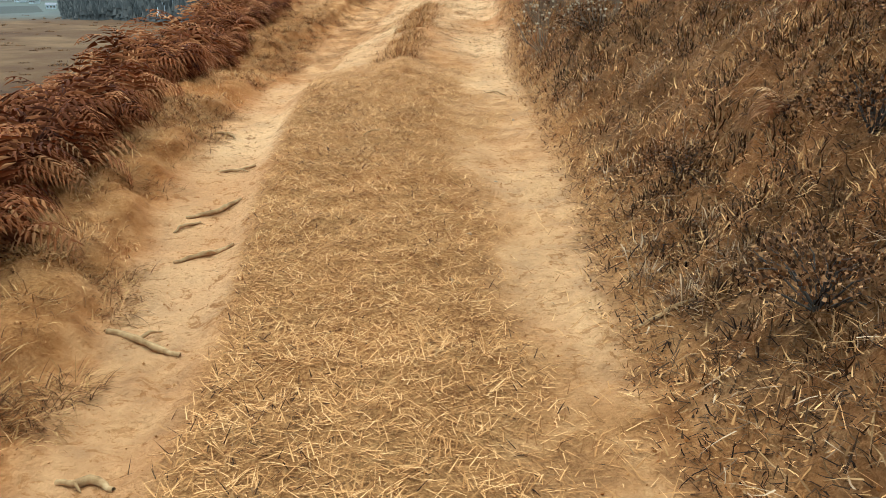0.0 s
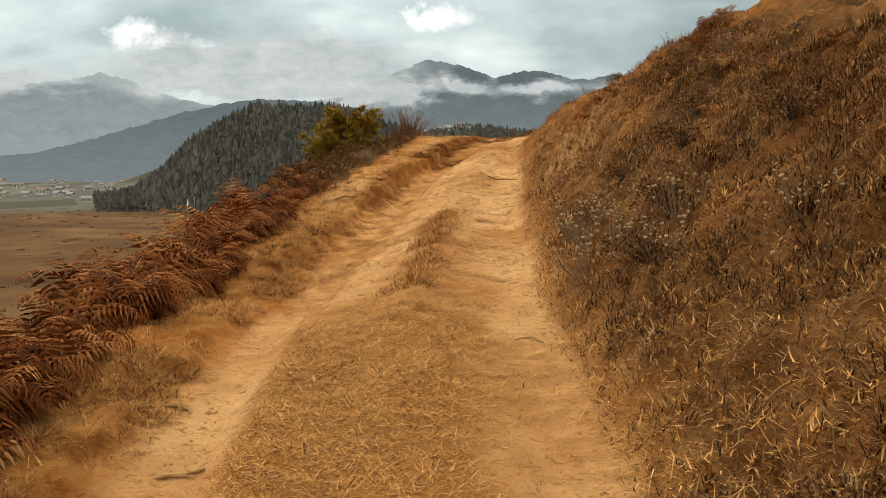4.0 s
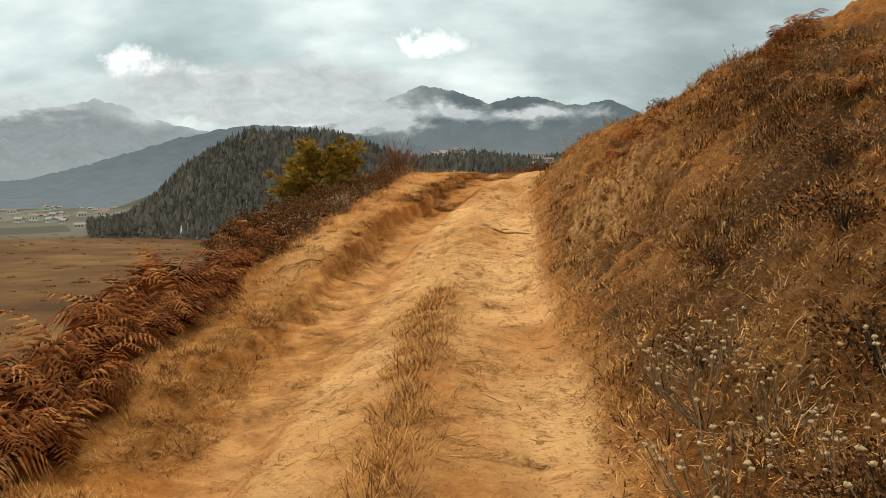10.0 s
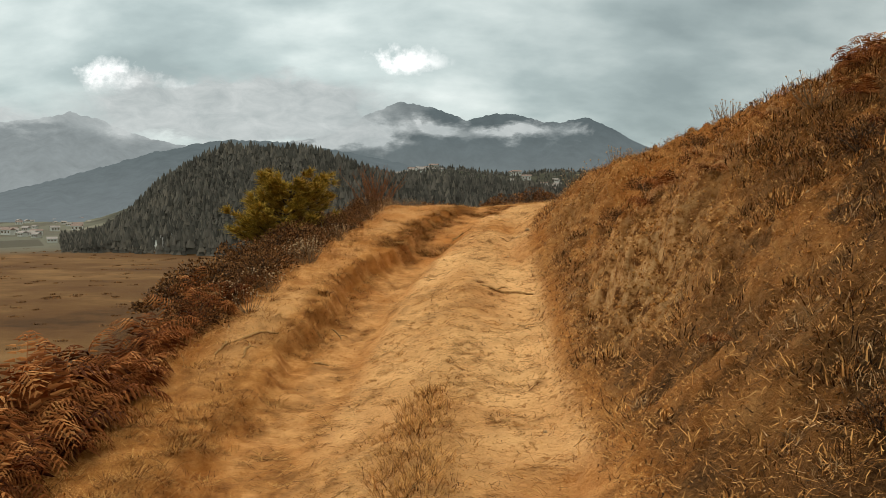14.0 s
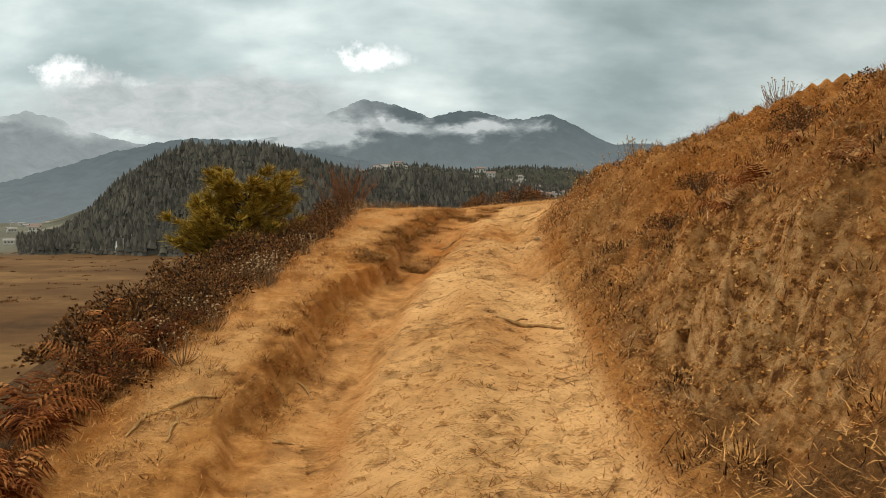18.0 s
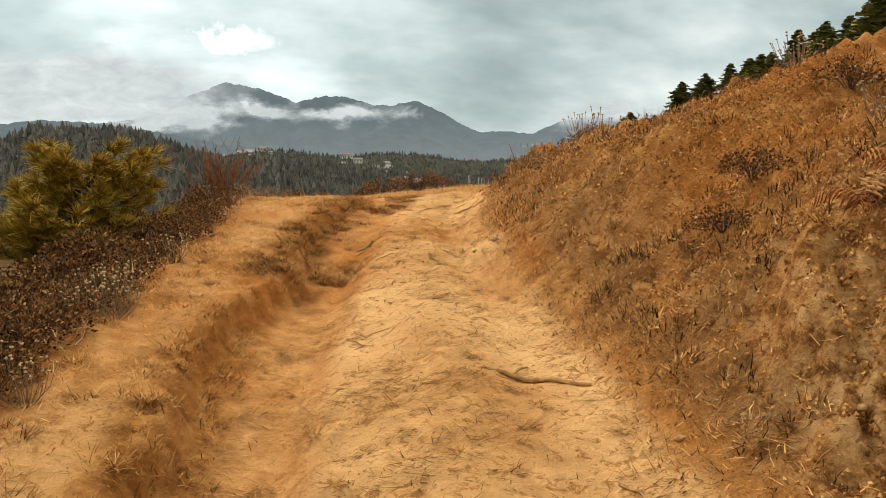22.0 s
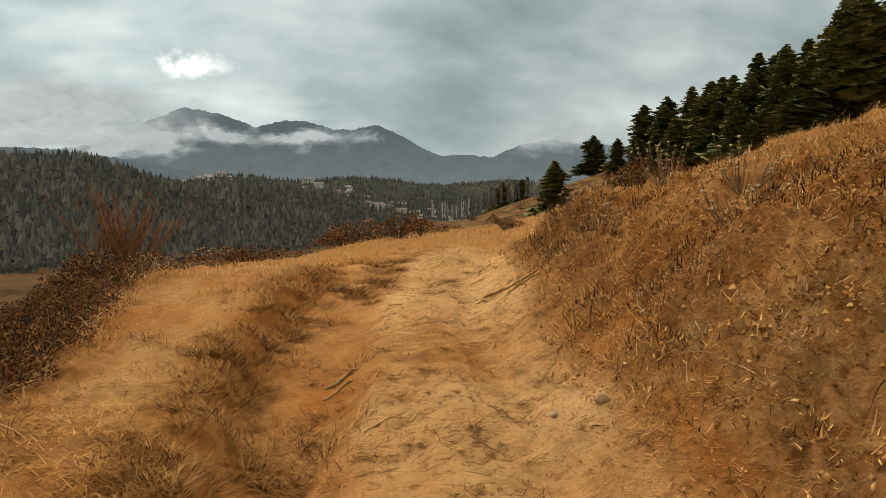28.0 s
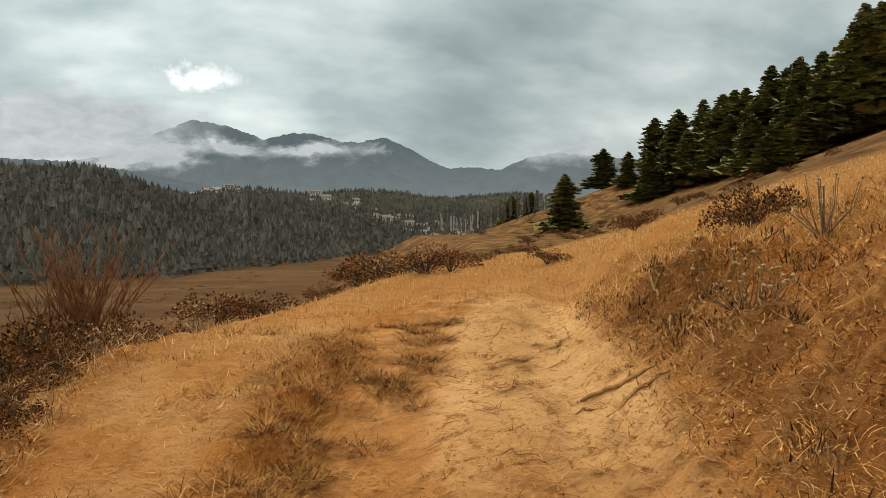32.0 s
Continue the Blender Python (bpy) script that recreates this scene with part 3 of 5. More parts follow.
# ---- low cloud lying on the ranges ----
def cloud_material():
    m = bpy.data.materials.new("low_cloud")
    m.use_nodes = True
    nt = m.node_tree
    nt.nodes.clear()
    p = pos(nt)
    sp = node(nt, "ShaderNodeSeparateXYZ", {0: p}).outputs
    az = math_n(nt, "ARCTAN2", sp[0], sp[1])
    el = math_n(nt, "DIVIDE", sp[2], 3300.0)
    flow = node(nt, "ShaderNodeMapping", {"Vector": p, "Scale": (0.0032, 0.0032, 0.007)}).outputs[0]
    wa, we = noise_n(nt, flow, 1.0, 6, 0.62, 0.5), noise_n(nt, flow, 1.7, 6, 0.62)
    az = math_n(nt, "ADD", az, math_n(nt, "MULTIPLY", math_n(nt, "SUBTRACT", wa, 0.5), radians(9)))
    el = math_n(nt, "ADD", el, math_n(nt, "MULTIPLY", math_n(nt, "SUBTRACT", we, 0.5), radians(3.6)))
    total = None
    spots = [(-2.8, 4.3, 2.2, 0.75, 1.0), (2.4, 4.3, 2.0, 0.55, 1.2), (7.2, 4.3, 1.8, 0.6, 1.2), (10.6, 4.3, 0.9, 0.55, 0.7), (-12.0, 5.2, 6.5, 1.4, 2.2), (-6.4, 4.7, 3.6, 1.2, 2.0),
             (-25.0, 4.2, 4.0, 0.5, 0.9), (23.5, 4.3, 3.0, 1.0, 0.9), (-9.0, 6.4, 8.0, 1.1, 1.0), (-34, 5.0, 8, 1.0, 1.2), (0.8, 4.9, 0.5, 0.6, 0.5)]
    for *q, wgt in spots:
        g = math_n(nt, "MULTIPLY", blob(nt, az, el, *q), wgt)
        total = g if total is None else math_n(nt, "ADD", total, g)
    n = noise_n(nt, flow, 2.4, 7, 0.65, 0.4)
    a = math_n(nt, "MULTIPLY", total, math_n(nt, "ADD", n, 0.55))
    a = node(nt, "ShaderNodeMapRange", {0: a, 1: 0.12, 2: 0.95, 3: 0.0, 4: 0.93}).outputs[0]
    c = ramp(nt, n, [(0.3, (0.46, 0.51, 0.51)), (0.7, (0.69, 0.73, 0.72))])
    mix = node(nt, "ShaderNodeMixShader", {0: a, 1: node(nt, "ShaderNodeBsdfTransparent").outputs[0], 2: node(nt, "ShaderNodeEmission", {0: c, 1: 1.0}).outputs[0]})
    nt.links.new(mix.outputs[0], node(nt, "ShaderNodeOutputMaterial").inputs[0])
    return m


def cloud_bank():
    a = np.radians(np.linspace(-50, 40, 120))
    v = []
    for z in np.linspace(60, 520, 12):
        v.append(np.stack([np.sin(a) * 3300, np.cos(a) * 3300, np.full_like(a, z)], -1))
    i = np.arange(12 * 120).reshape(12, 120)
    f = np.stack([i[:-1, :-1], i[:-1, 1:], i[1:, 1:], i[1:, :-1]], -1).reshape(-1, 4)
    ob = mesh_np("backdrop_cloud", np.concatenate(v), f, cloud_material())
    ob.visible_shadow = False
    tagged(ob, "low pale cloud drifting across the mountain slopes", "cloud", kind="structure")


cloud_bank()

# ================= materials of things =================
DRY = [(0.15, (0.05, 0.018, 0.0045)), (0.4, (0.19, 0.073, 0.018)), (0.65, (0.42, 0.19, 0.05)), (0.85, (0.64, 0.33, 0.105))]
STRAW = island_material("straw", [(0.15, (0.20, 0.074, 0.017)), (0.4, (0.46, 0.195, 0.05)), (0.7, (0.68, 0.325, 0.10)), (0.9, (0.80, 0.43, 0.155))])
DRYGRASS = island_material("dry_grass", DRY)
MEADOW = island_material("meadow_straw", [(0.15, (0.26, 0.125, 0.04)), (0.4, (0.50, 0.27, 0.095)), (0.7, (0.68, 0.40, 0.165)), (0.9, (0.80, 0.53, 0.25))], 0.85, 1.5)
DARKGRASS = island_material("brown_herbs", [(0.2, (0.016, 0.0075, 0.003)), (0.48, (0.07, 0.03, 0.0095)), (0.7, (0.22, 0.10, 0.031)), (0.88, (0.48, 0.25, 0.088))])
GREYHERB = island_material("grey_herbs", [(0.2, (0.122, 0.06, 0.0252)), (0.55, (0.3416, 0.186, 0.084)), (0.85, (0.5856, 0.36, 0.18))])
HERB = island_material("olive_brown_herbs", [(0.15, (0.0268, 0.0102, 0.0036)), (0.40, (0.1403, 0.0564, 0.0156)), (0.63, (0.427, 0.1896, 0.0528)), (0.84, (0.8052, 0.414, 0.138))])
FERN = island_material("dead_fern", [(0.2, (0.030, 0.0085, 0.003)), (0.42, (0.13, 0.035, 0.009)), (0.62, (0.28, 0.092, 0.025)), (0.84, (0.47, 0.21, 0.072))], 0.9, 3.0, 0.38)
FERNPALE = island_material("bleached_fern", [(0.15, (0.13, 0.0468, 0.016)), (0.5, (0.34, 0.1485, 0.052)), (0.85, (0.55, 0.297, 0.12))], 0.8, 3.0, 0.42)
HEATH = island_material("heath_leaves", [(0.12, (0.02, 0.009, 0.0035)), (0.4, (0.088, 0.037, 0.013)), (0.7, (0.24, 0.103, 0.034)), (0.92, (0.42, 0.20, 0.07))], 0.7, 3.0)
NEEDLE = island_material("pine_needles", [(0.15, (0.1008, 0.0706, 0.011)), (0.45, (0.3024, 0.196, 0.028)), (0.72, (0.4928, 0.3136, 0.048)), (0.92, (0.672, 0.4116, 0.085))], 0.6, 4.0)
CONIFER = island_material("conifer_needles", [(0.1, (0.036, 0.040, 0.016)), (0.45, (0.135, 0.13, 0.046)), (0.75, (0.28, 0.245, 0.08)), (0.95, (0.45, 0.35, 0.115))], 0.85, 0.6, 0.15)
# conifers greyed and paled: the distance haze sits in these tones
WOODS = island_material("hazed_woods", [(0.15, (0.052, 0.047, 0.040)), (0.45, (0.088, 0.079, 0.067)), (0.7, (0.122, 0.106, 0.088)), (0.9, (0.165, 0.138, 0.11))], 0.95, 0.012)
TWIG = noisy_material("grey_twig", [(0.3, (0.13, 0.06, 0.022)), (0.6, (0.33, 0.175, 0.075)), (0.8, (0.48, 0.29, 0.14))], 25)
SILVER = noisy_material("silver_stem", [(0.3, (0.12, 0.07, 0.035)), (0.6, (0.25, 0.16, 0.088)), (0.8, (0.36, 0.25, 0.15))], 25, 0.9, 0)
ROOT = noisy_material("root_bark", [(0.3, (0.20, 0.095, 0.032)), (0.6, (0.42, 0.235, 0.09)), (0.8, (0.56, 0.35, 0.16))], 22)
REDTWIG = noisy_material("red_bark", [(0.3, (0.11, 0.046, 0.02)), (0.7, (0.29, 0.125, 0.055))], 12)
BARK = noisy_material("bark", [(0.3, (0.035, 0.025, 0.018)), (0.7, (0.11, 0.08, 0.055))], 9)
STONE = noisy_material("pale_stone", [(0.3, (0.28, 0.16, 0.075)), (0.6, (0.48, 0.31, 0.17)), (0.8, (0.60, 0.43, 0.27))], 14)
EARTH = noisy_material("earth_crust", [(0.3, (0.20, 0.09, 0.03)), (0.5, (0.42, 0.22, 0.085)), (0.75, (0.58, 0.36, 0.17))], 7, 0.95, 0.8, 0.05, 9)
BLOOM = noisy_material("dry_bloom", [(0.3, (0.36, 0.23, 0.115)), (0.7, (0.58, 0.42, 0.25))], 60, 0.9, 0)
WHITEWASH = noisy_material("whitewash", [(0.3, (0.50, 0.48, 0.44)), (0.7, (0.70, 0.68, 0.64))], 0.6, 0.9, 0)
TIMBER = noisy_material("dark_timber", [(0.3, (0.07, 0.045, 0.03)), (0.7, (0.17, 0.11, 0.07))], 1.0, 0.9, 0)
ROOFTIN = noisy_material("tin_roof", [(0.3, (0.20, 0.16, 0.14)), (0.7, (0.32, 0.28, 0.26))], 0.5, 0.6, 0)
ROOFRED = noisy_material("red_roof", [(0.3, (0.17, 0.115, 0.095)), (0.7, (0.26, 0.18, 0.15))], 0.5, 0.7, 0)
FLAG = noisy_material("faded_flag", [(0.3, (0.26, 0.24, 0.225)), (0.7, (0.46, 0.44, 0.42))], 2.0, 0.9, 0)
FLAGDARK = noisy_material("dark_flag", [(0.3, (0.05, 0.045, 0.045)), (0.7, (0.14, 0.12, 0.11))], 2.0, 0.9, 0)
R = np.random.RandomState(11)


# ================= builders =================
def tube(points, radii, sides=5):
    p = np.asarray(points, float)
    t = np.gradient(p, axis=0)
    t /= np.linalg.norm(t, axis=1, keepdims=True) + 1e-9
    ref = np.where(np.abs(t[:, 2:3]) > 0.9, np.array([[1.0, 0, 0]]), np.array([[0, 0, 1.0]]))
    a = np.cross(t, ref)
    a /= np.linalg.norm(a, axis=1, keepdims=True) + 1e-9
    b = np.cross(t, a)
    th = np.linspace(0, 2 * math.pi, sides, endpoint=False)
    ring = np.cos(th)[None, :, None] * a[:, None] + np.sin(th)[None, :, None] * b[:, None]
    v = (p[:, None] + ring * np.asarray(radii, float)[:, None, None]).reshape(-1, 3)
    n = len(p)
    i = np.arange(n * sides).reshape(n, sides)
    j = np.roll(i, -1, axis=1)
    f = np.stack([i[:-1], j[:-1], j[1:], i[1:]], -1).reshape(-1, 4)
    return v, f


def joined(pieces):
    vs, fs, k = [], [], 0
    for v, f in pieces:
        f = np.asarray(f)
        vs.append(v)
        fs.append(np.concatenate([f, f[:, 2:3]], 1) if f.shape[1] == 3 else f)
        k2 = len(v)
        fs[-1] = fs[-1] + k
        k += k2
    return np.concatenate(vs), np.concatenate(fs)


def tris(f):
    """Quads with a repeated corner become clean triangles."""
    f = np.asarray(f)
    if f.shape[1] == 3:
        return f
    return np.concatenate([f[:, [0, 1, 2]], f[:, [0, 2, 3]][f[:, 2] != f[:, 3]]])


def part(name, v, f, mat, parent=None, label="", smooth=True):
    ob = mesh_np(name, v, tris(f), mat, smooth)
    if parent:
        ob.parent = parent
    if label:
        ob["label"] = label
    return ob


def blades(base, lean_dir, lean, length, width, bend, segs=2):
    """Many grass blades: base n x 3, heading and lean in radians, one strip each."""
    n = len(base)
    d = np.stack([np.cos(lean_dir), np.sin(lean_dir), np.zeros(n)], -1)
    side = np.stack([-np.sin(lean_dir), np.cos(lean_dir), np.zeros(n)], -1)
    rows = []
    cur, ang = base.copy(), lean.copy()
    for k in range(segs + 1):
        w = width * (1 - k / segs) ** 0.6
        if k < segs:
            rows += [cur - side * w[:, None] / 2, cur + side * w[:, None] / 2]
        else:
            rows += [cur]
        step = (length / segs)[:, None]
        cur = cur + step * (np.sin(ang)[:, None] * d + np.cos(ang)[:, None] * np.array([0, 0, 1.0]))
        ang = ang + bend / segs
    m = 2 * segs + 1
    v = np.stack(rows, 1).reshape(-1, 3)
    o = (np.arange(n) * m)[:, None]
    f = []
    for k in range(segs - 1):
        f += [o + [2 * k, 2 * k + 1, 2 * k + 3], o + [2 * k, 2 * k + 3, 2 * k + 2]]
    k = segs - 1
    f += [o + [2 * k, 2 * k + 1, 2 * k + 2]]
    return v, np.concatenate(f)


def on_land(x, y, dz=0.0):
    return np.stack([x, y, land(x, y) + dz], -1)


SIDE_X = list(np.interp(ST_Y, *SIDE))


def row(table, y):
    return np.interp(y, ST_Y, table)


def stuff(name, v, f, mat, label, category):
    return tagged(mesh_np(name, v, f, mat, False), label, category, kind="stuff")


def tufts(x, y, per, spread, lean, length, width, segs=2, bend=(0.3, 1.1)):
    """Blades in tufts round the points x, y."""
    n = len(x) * per
    a = R.rand(n) * 2 * math.pi
    r = spread * np.sqrt(R.rand(n))
    bx, by = np.repeat(x, per) + r * np.cos(a), np.repeat(y, per) + r * np.sin(a)
    scale = np.repeat(R.uniform(0.6, 1.25, len(x)), per)
    return blades(on_land(bx, by, -0.012), a + R.normal(0, 0.8, n), lean * R.uniform(0.7, 1.45, n), scale * R.uniform(*length, n), R.uniform(*width, n), R.uniform(*bend, n), segs)


# ================= grass and litter on the ground =================
def scatter(n, y0, y1, lo, hi, keep=None):
    """Random places between two side lines, each a table and an offset."""
    y = R.uniform(y0, y1, n)
    a, b = row(lo[0], y) + lo[1], row(hi[0], y) + hi[1]
    x = a + (b - a) * R.rand(n)
    if keep is not None:
        k = R.rand(n) < keep(x, y)
        x, y = x[k], y[k]
    return x, y


def lying(x, y, length, width, lean=1.45):
    n = len(x)
    return blades(on_land(x, y, 0.004), R.rand(n) * 2 * math.pi, np.clip(R.normal(lean, 0.14, n), 0.6, 1.56), R.uniform(*length, n), R.uniform(*width, n), R.uniform(-0.25, 0.5, n), 2)


carpet_here = lambda x, y: np.clip(masks(x, y)["grass"] * 1.5 - 0.25, 0.02, 1)
x, y = scatter(74000, 0.6, 12.5, (RUTR, 0.02), (TOE, -0.02), carpet_here)
stuff("straw", *lying(x, y, (0.035, 0.10), (0.0022, 0.0050), 1.32), STRAW, "short flattened straw matted over the middle of the track", "straw")
x, y = scatter(15000, 0.6, 12.5, (RUTR, -0.1), (TOE, 0.05), lambda x, y: carpet_here(x, y) * np.clip(0.55 + 0.9 * fbm(x * 2.2 + 5, y * 1.5, 3), 0.1, 1))
stuff("brown_straw", *lying(x, y, (0.03, 0.09), (0.0025, 0.0055), 1.36), DARKGRASS, "brown dead stalks among the straw of the track", "straw")
def lips(x, y):
    saw, amp = plates(x, y)
    return np.clip(amp * 1.6 * (sstep(0.86, 0.97, saw) + (1 - sstep(0.05, 0.14, saw))) + 0.9 * sstep(0.35, 0.7, fbm(x * 2.4 + 8, y * 3.0, 3)) + 0.008, 0, 1)


def swept(x, y, per, length, width):
    """Little drifts of stalks that lie side by side, most of them across the way."""
    n = len(x) * per
    way = np.repeat(R.normal(0.15, 0.5, len(x)), per)
    a, k = R.rand(n) * 6.28, R.rand(n) ** 0.6
    bx, by = np.repeat(x, per) + 0.11 * k * np.cos(a), np.repeat(y, per) + 0.035 * k * np.sin(a)
    head = way + R.normal(0, 0.35, n) + math.pi * (R.rand(n) < 0.5)
    return blades(on_land(bx, by, 0.004), head, np.clip(R.normal(1.46, 0.1, n), 1.1, 1.56), R.uniform(*length, n), R.uniform(*width, n), R.uniform(-0.2, 0.4, n), 2)


x, y = scatter(4600, 9, 27, (RUTL, 0.1), (TOE, 0.15), lambda x, y: lips(x, y) * (1 - 0.6 * sstep(19.5, 21, y)))
stuff("trodden_straw", *swept(x, y, 9, (0.05, 0.16), (0.0028, 0.006)), DRYGRASS, "brown dead stalks trodden into the soil", "straw")
x, y = scatter(22000, 9, 28, (RUTL, 0.1), (TOE, 0.1), lambda x, y: np.clip(0.05 + sstep(0.2, 0.8, fbm(x * 1.8, y * 2.6, 3)) + 0.7 * lips(x, y), 0.02, 1))
stuff("loose_straw", *lying(x, y, (0.04, 0.13), (0.003, 0.006)), DRYGRASS, "loose dry stalks lying over the trodden soil", "straw")
x, y = scatter(90000, 0.5, 27, (BRINK, -0.55), (BERM, 0.12), lambda x, y: np.clip(sstep(0.0, 0.8, fbm(x * 1.7, y * 1.7, 4, 0.6)) + 0.07 + 0.3 * sstep(0.1, -0.2, x - row(BRINK, y)), 0, 1) * (1 - 0.8 * sstep(12.5, 14.5, y) * (1 - sstep(21, 23, y)) * sstep(0.05, 0.35, x - row(BRINK, y))))
stuff("verge_grass", *blades(on_land(x, y, -0.006), R.rand(len(x)) * 6.28, np.abs(R.normal(0.95, 0.35, len(x))), R.uniform(0.03, 0.085, len(x)), R.uniform(0.003, 0.006, len(x)), R.uniform(0, 1.2, len(x)), 2),
      STRAW, "short dry grass on the verge of the track", "grass")
x, y = scatter(3400, 1.0, 25.5, (BERM, -0.30), (RUTL, 0.0), lambda x, y: np.clip(0.95 * sstep(0.0, 0.4, fbm(x * 0.9, y * 1.8, 3)) + 0.08, 0, 1) * (1 - 0.55 * sstep(12, 14, y) * (1 - sstep(17.5, 18.5, y))))
stuff("rut_grass", *tufts(x, y, 26, 0.07, 1.0, (0.05, 0.15), (0.003, 0.006), 3, (0.4, 1.8)), DRYGRASS, "brown grass tufts hanging over the edge of the rut", "grass")
def mats(x, y, r, per, length, width, low=0.75):
    """Flat worn tufts, their stalks splayed over the soil."""
    n = len(x) * per
    rr = np.repeat(r, per)
    a, k = R.rand(n) * 6.28, R.rand(n) ** 0.7
    bx, by = np.repeat(x, per) + rr * k * np.cos(a), np.repeat(y, per) + rr * k * 0.8 * np.sin(a)
    return blades(on_land(bx, by, 0.0), a + R.normal(0, 0.7, n), R.uniform(low, 1.55, n), R.uniform(*length, n), R.uniform(*width, n), R.normal(0.3, 0.5, n) * (1.5 - low), 2)


x, y = scatter(760, 0.5, 26, (BRINK, -0.1), (BERM, 0.1), lambda x, y: np.clip(0.35 + fbm(x * 1.2 + 90, y * 0.9, 3), 0.05, 1) * (1 - 0.6 * sstep(12.5, 14.5, y)))
stuff("verge_tufts", *mats(x, y, R.uniform(0.04, 0.14, len(x)), 60, (0.05, 0.13), (0.003, 0.006)), DRYGRASS, "brown matted grass tufts on the verge", "grass")
x, y = scatter(330, 19.5, 25.6, (BERM, -0.15), (RUTR, 0.1), lambda x, y: np.clip(0.5 + 1.3 * fbm(x * 1.3 + 17, y * 0.8, 3), 0.04, 1))
stuff("rut_mats", *mats(x, y, R.uniform(0.06, 0.2, len(x)), 90, (0.06, 0.16), (0.0028, 0.0055), 0.9), DRYGRASS, "brown matted grass lying along the rut near the crest", "grass")
x, y = scatter(190, 10, 25, (RUTL, 0.05), (TOE, 0.1))
stuff("track_tufts", *mats(x, y, R.uniform(0.02, 0.09, len(x)), 44, (0.04, 0.13), (0.003, 0.006), 1.25), DRYGRASS, "flattened brown grass tufts on the track", "grass")
x, y = scatter(30000, 8, 26, (BRINK, -0.35), (BERM, -0.28), lambda x, y: np.clip(sstep(0.0, 0.7, fbm(x * 1.6 + 33, y * 1.6, 4, 0.6)) + 0.06 + 0.7 * sstep(0.1, -0.25, x - row(BRINK, y)), 0, 1))
stuff("verge_straw", *lying(x, y, (0.04, 0.12), (0.003, 0.0055), 1.3), STRAW, "loose pale straw on the bare soil of the verge", "straw")
# the tussocks on the crown between the wheel tracks
y = R.uniform(8.4, 13.5, 440)
x = (row(RUTR, y) + 0.15 + row(TOE, y)) / 2 - 0.2 + R.normal(0, 0.10, 440)
v1 = tufts(x, y, 13, 0.06, 0.65, (0.05, 0.15), (0.003, 0.0055), 3, (0.2, 1.3))
y2 = R.uniform(13.5, 21.5, 74)
x2 = (row(RUTR, y2) + 0.15 + row(TOE, y2)) / 2 - 0.12 + R.normal(0, 0.25, 74)
v2 = tufts(x2, y2, 26, 0.10, 1.4, (0.05, 0.14), (0.003, 0.006), 2)
v0 = tufts(x[::2], y[::2], 18, 0.07, 0.75, (0.05, 0.15), (0.003, 0.0055), 3, (0.2, 1.3))
stuff("crown_straw", v0[0], v0[1], STRAW, "pale dry grass on the crown of the track", "grass")
stuff("crown_grass", v1[0], v1[1], DRYGRASS, "bristling grey-brown grass on the crown of the track", "grass")
stuff("crown_tufts", v2[0], v2[1], DRYGRASS, "flat worn grass tufts between the wheel tracks", "grass")

# the bank: a dense cover of dry herbs, with bare patches
def thin(y):
    """The cover thins out where the bank is raw soil."""
    return 1 - 0.35 * sstep(15.5, 16.5, y) * (1 - sstep(19, 20, y))


def dark_patch(x, y):
    # dark dead herbs, thickened also in place of shade on the bank
    return np.maximum(sstep(0.0, 0.4, fbm(x * 0.95 + 55, y * 0.85 + 7, 3)), 0.85 * (1 - sstep(3.5, 5.5, y)) + 0.9 * (np.exp(-((y - 20.1) / 0.7) ** 2) + 0.8 * np.exp(-((y - 17.2) / 0.6) ** 2)) * sstep(0.3, 0.6, x - row(TOE, y)))


def cover_bank(x, y):
    return np.clip(1 - 0.85 * bare(x, y) - 0.4 * crusty(x, y), 0.05, 1) * (0.5 + 0.5 * sstep(-0.35, 0.25, fbm(x * 1.5 + 21, y * 1.5, 3))) * thin(y) * (1 - 0.95 * over_top(x, y)) * (1 - 0.55 * sstep(20.9, 21.4, y) * sstep(-0.3, -0.5, past_top(x, y)))


def dark_cover(x, y):
    return cover_bank(x, y) * (0.25 + 0.75 * dark_patch(x, y))


def pale_cover(x, y):
    return cover_bank(x, y) * (1 - 0.65 * dark_patch(x, y))


def tangle(x, y, length, width, lift=0.06):
    """Bent stalks lying every way through one another, a little above the soil."""
    n = len(x)
    base = on_land(x, y, 0.0)
    base[:, 2] += R.rand(n) ** 2 * lift - 0.01
    return blades(base, R.rand(n) * 6.28, R.uniform(1.05, 2.15, n), R.uniform(*length, n), R.uniform(*width, n), R.normal(0, 1.3, n), 3)


def bits(x, y, length, width, lift):
    """Short broken pieces of stalk and leaf, tipped every way."""
    n = len(x)
    base = on_land(x, y, 0.0)
    base[:, 2] += R.rand(n) ** 2 * lift
    return blades(base, R.rand(n) * 6.28, R.uniform(0.8, 1.9, n), R.uniform(*length, n), R.uniform(*width, n), R.normal(0, 0.9, n), 2)


def bit_cover(x, y):
    return np.clip(1 - 0.85 * crusty(x, y), 0, 1) * (1 - 0.25 * bare(x, y)) * (1 - 0.95 * over_top(x, y))


x, y = scatter(105000, -0.5, 27, (TOE, -0.02), (TOE, 2.9), lambda x, y: bit_cover(x, y) * (0.3 + 0.7 * dark_patch(x, y)) * (1 - 0.45 * sstep(13, 16, y)) * (1 - 0.6 * sstep(15, 17, y) * sstep(0.5, 1.1, x - row(TOE, y))) * (1 - 0.5 * sstep(0.9, 1.8, x - row(TOE, y)) * (1 - sstep(16, 18, y))))
stuff("dark_leaf_litter", *bits(x, y, (0.025, 0.075), (0.005, 0.010), 0.05), DARKGRASS, "dark crumbled leaves and stalks littering the bank", "litter")
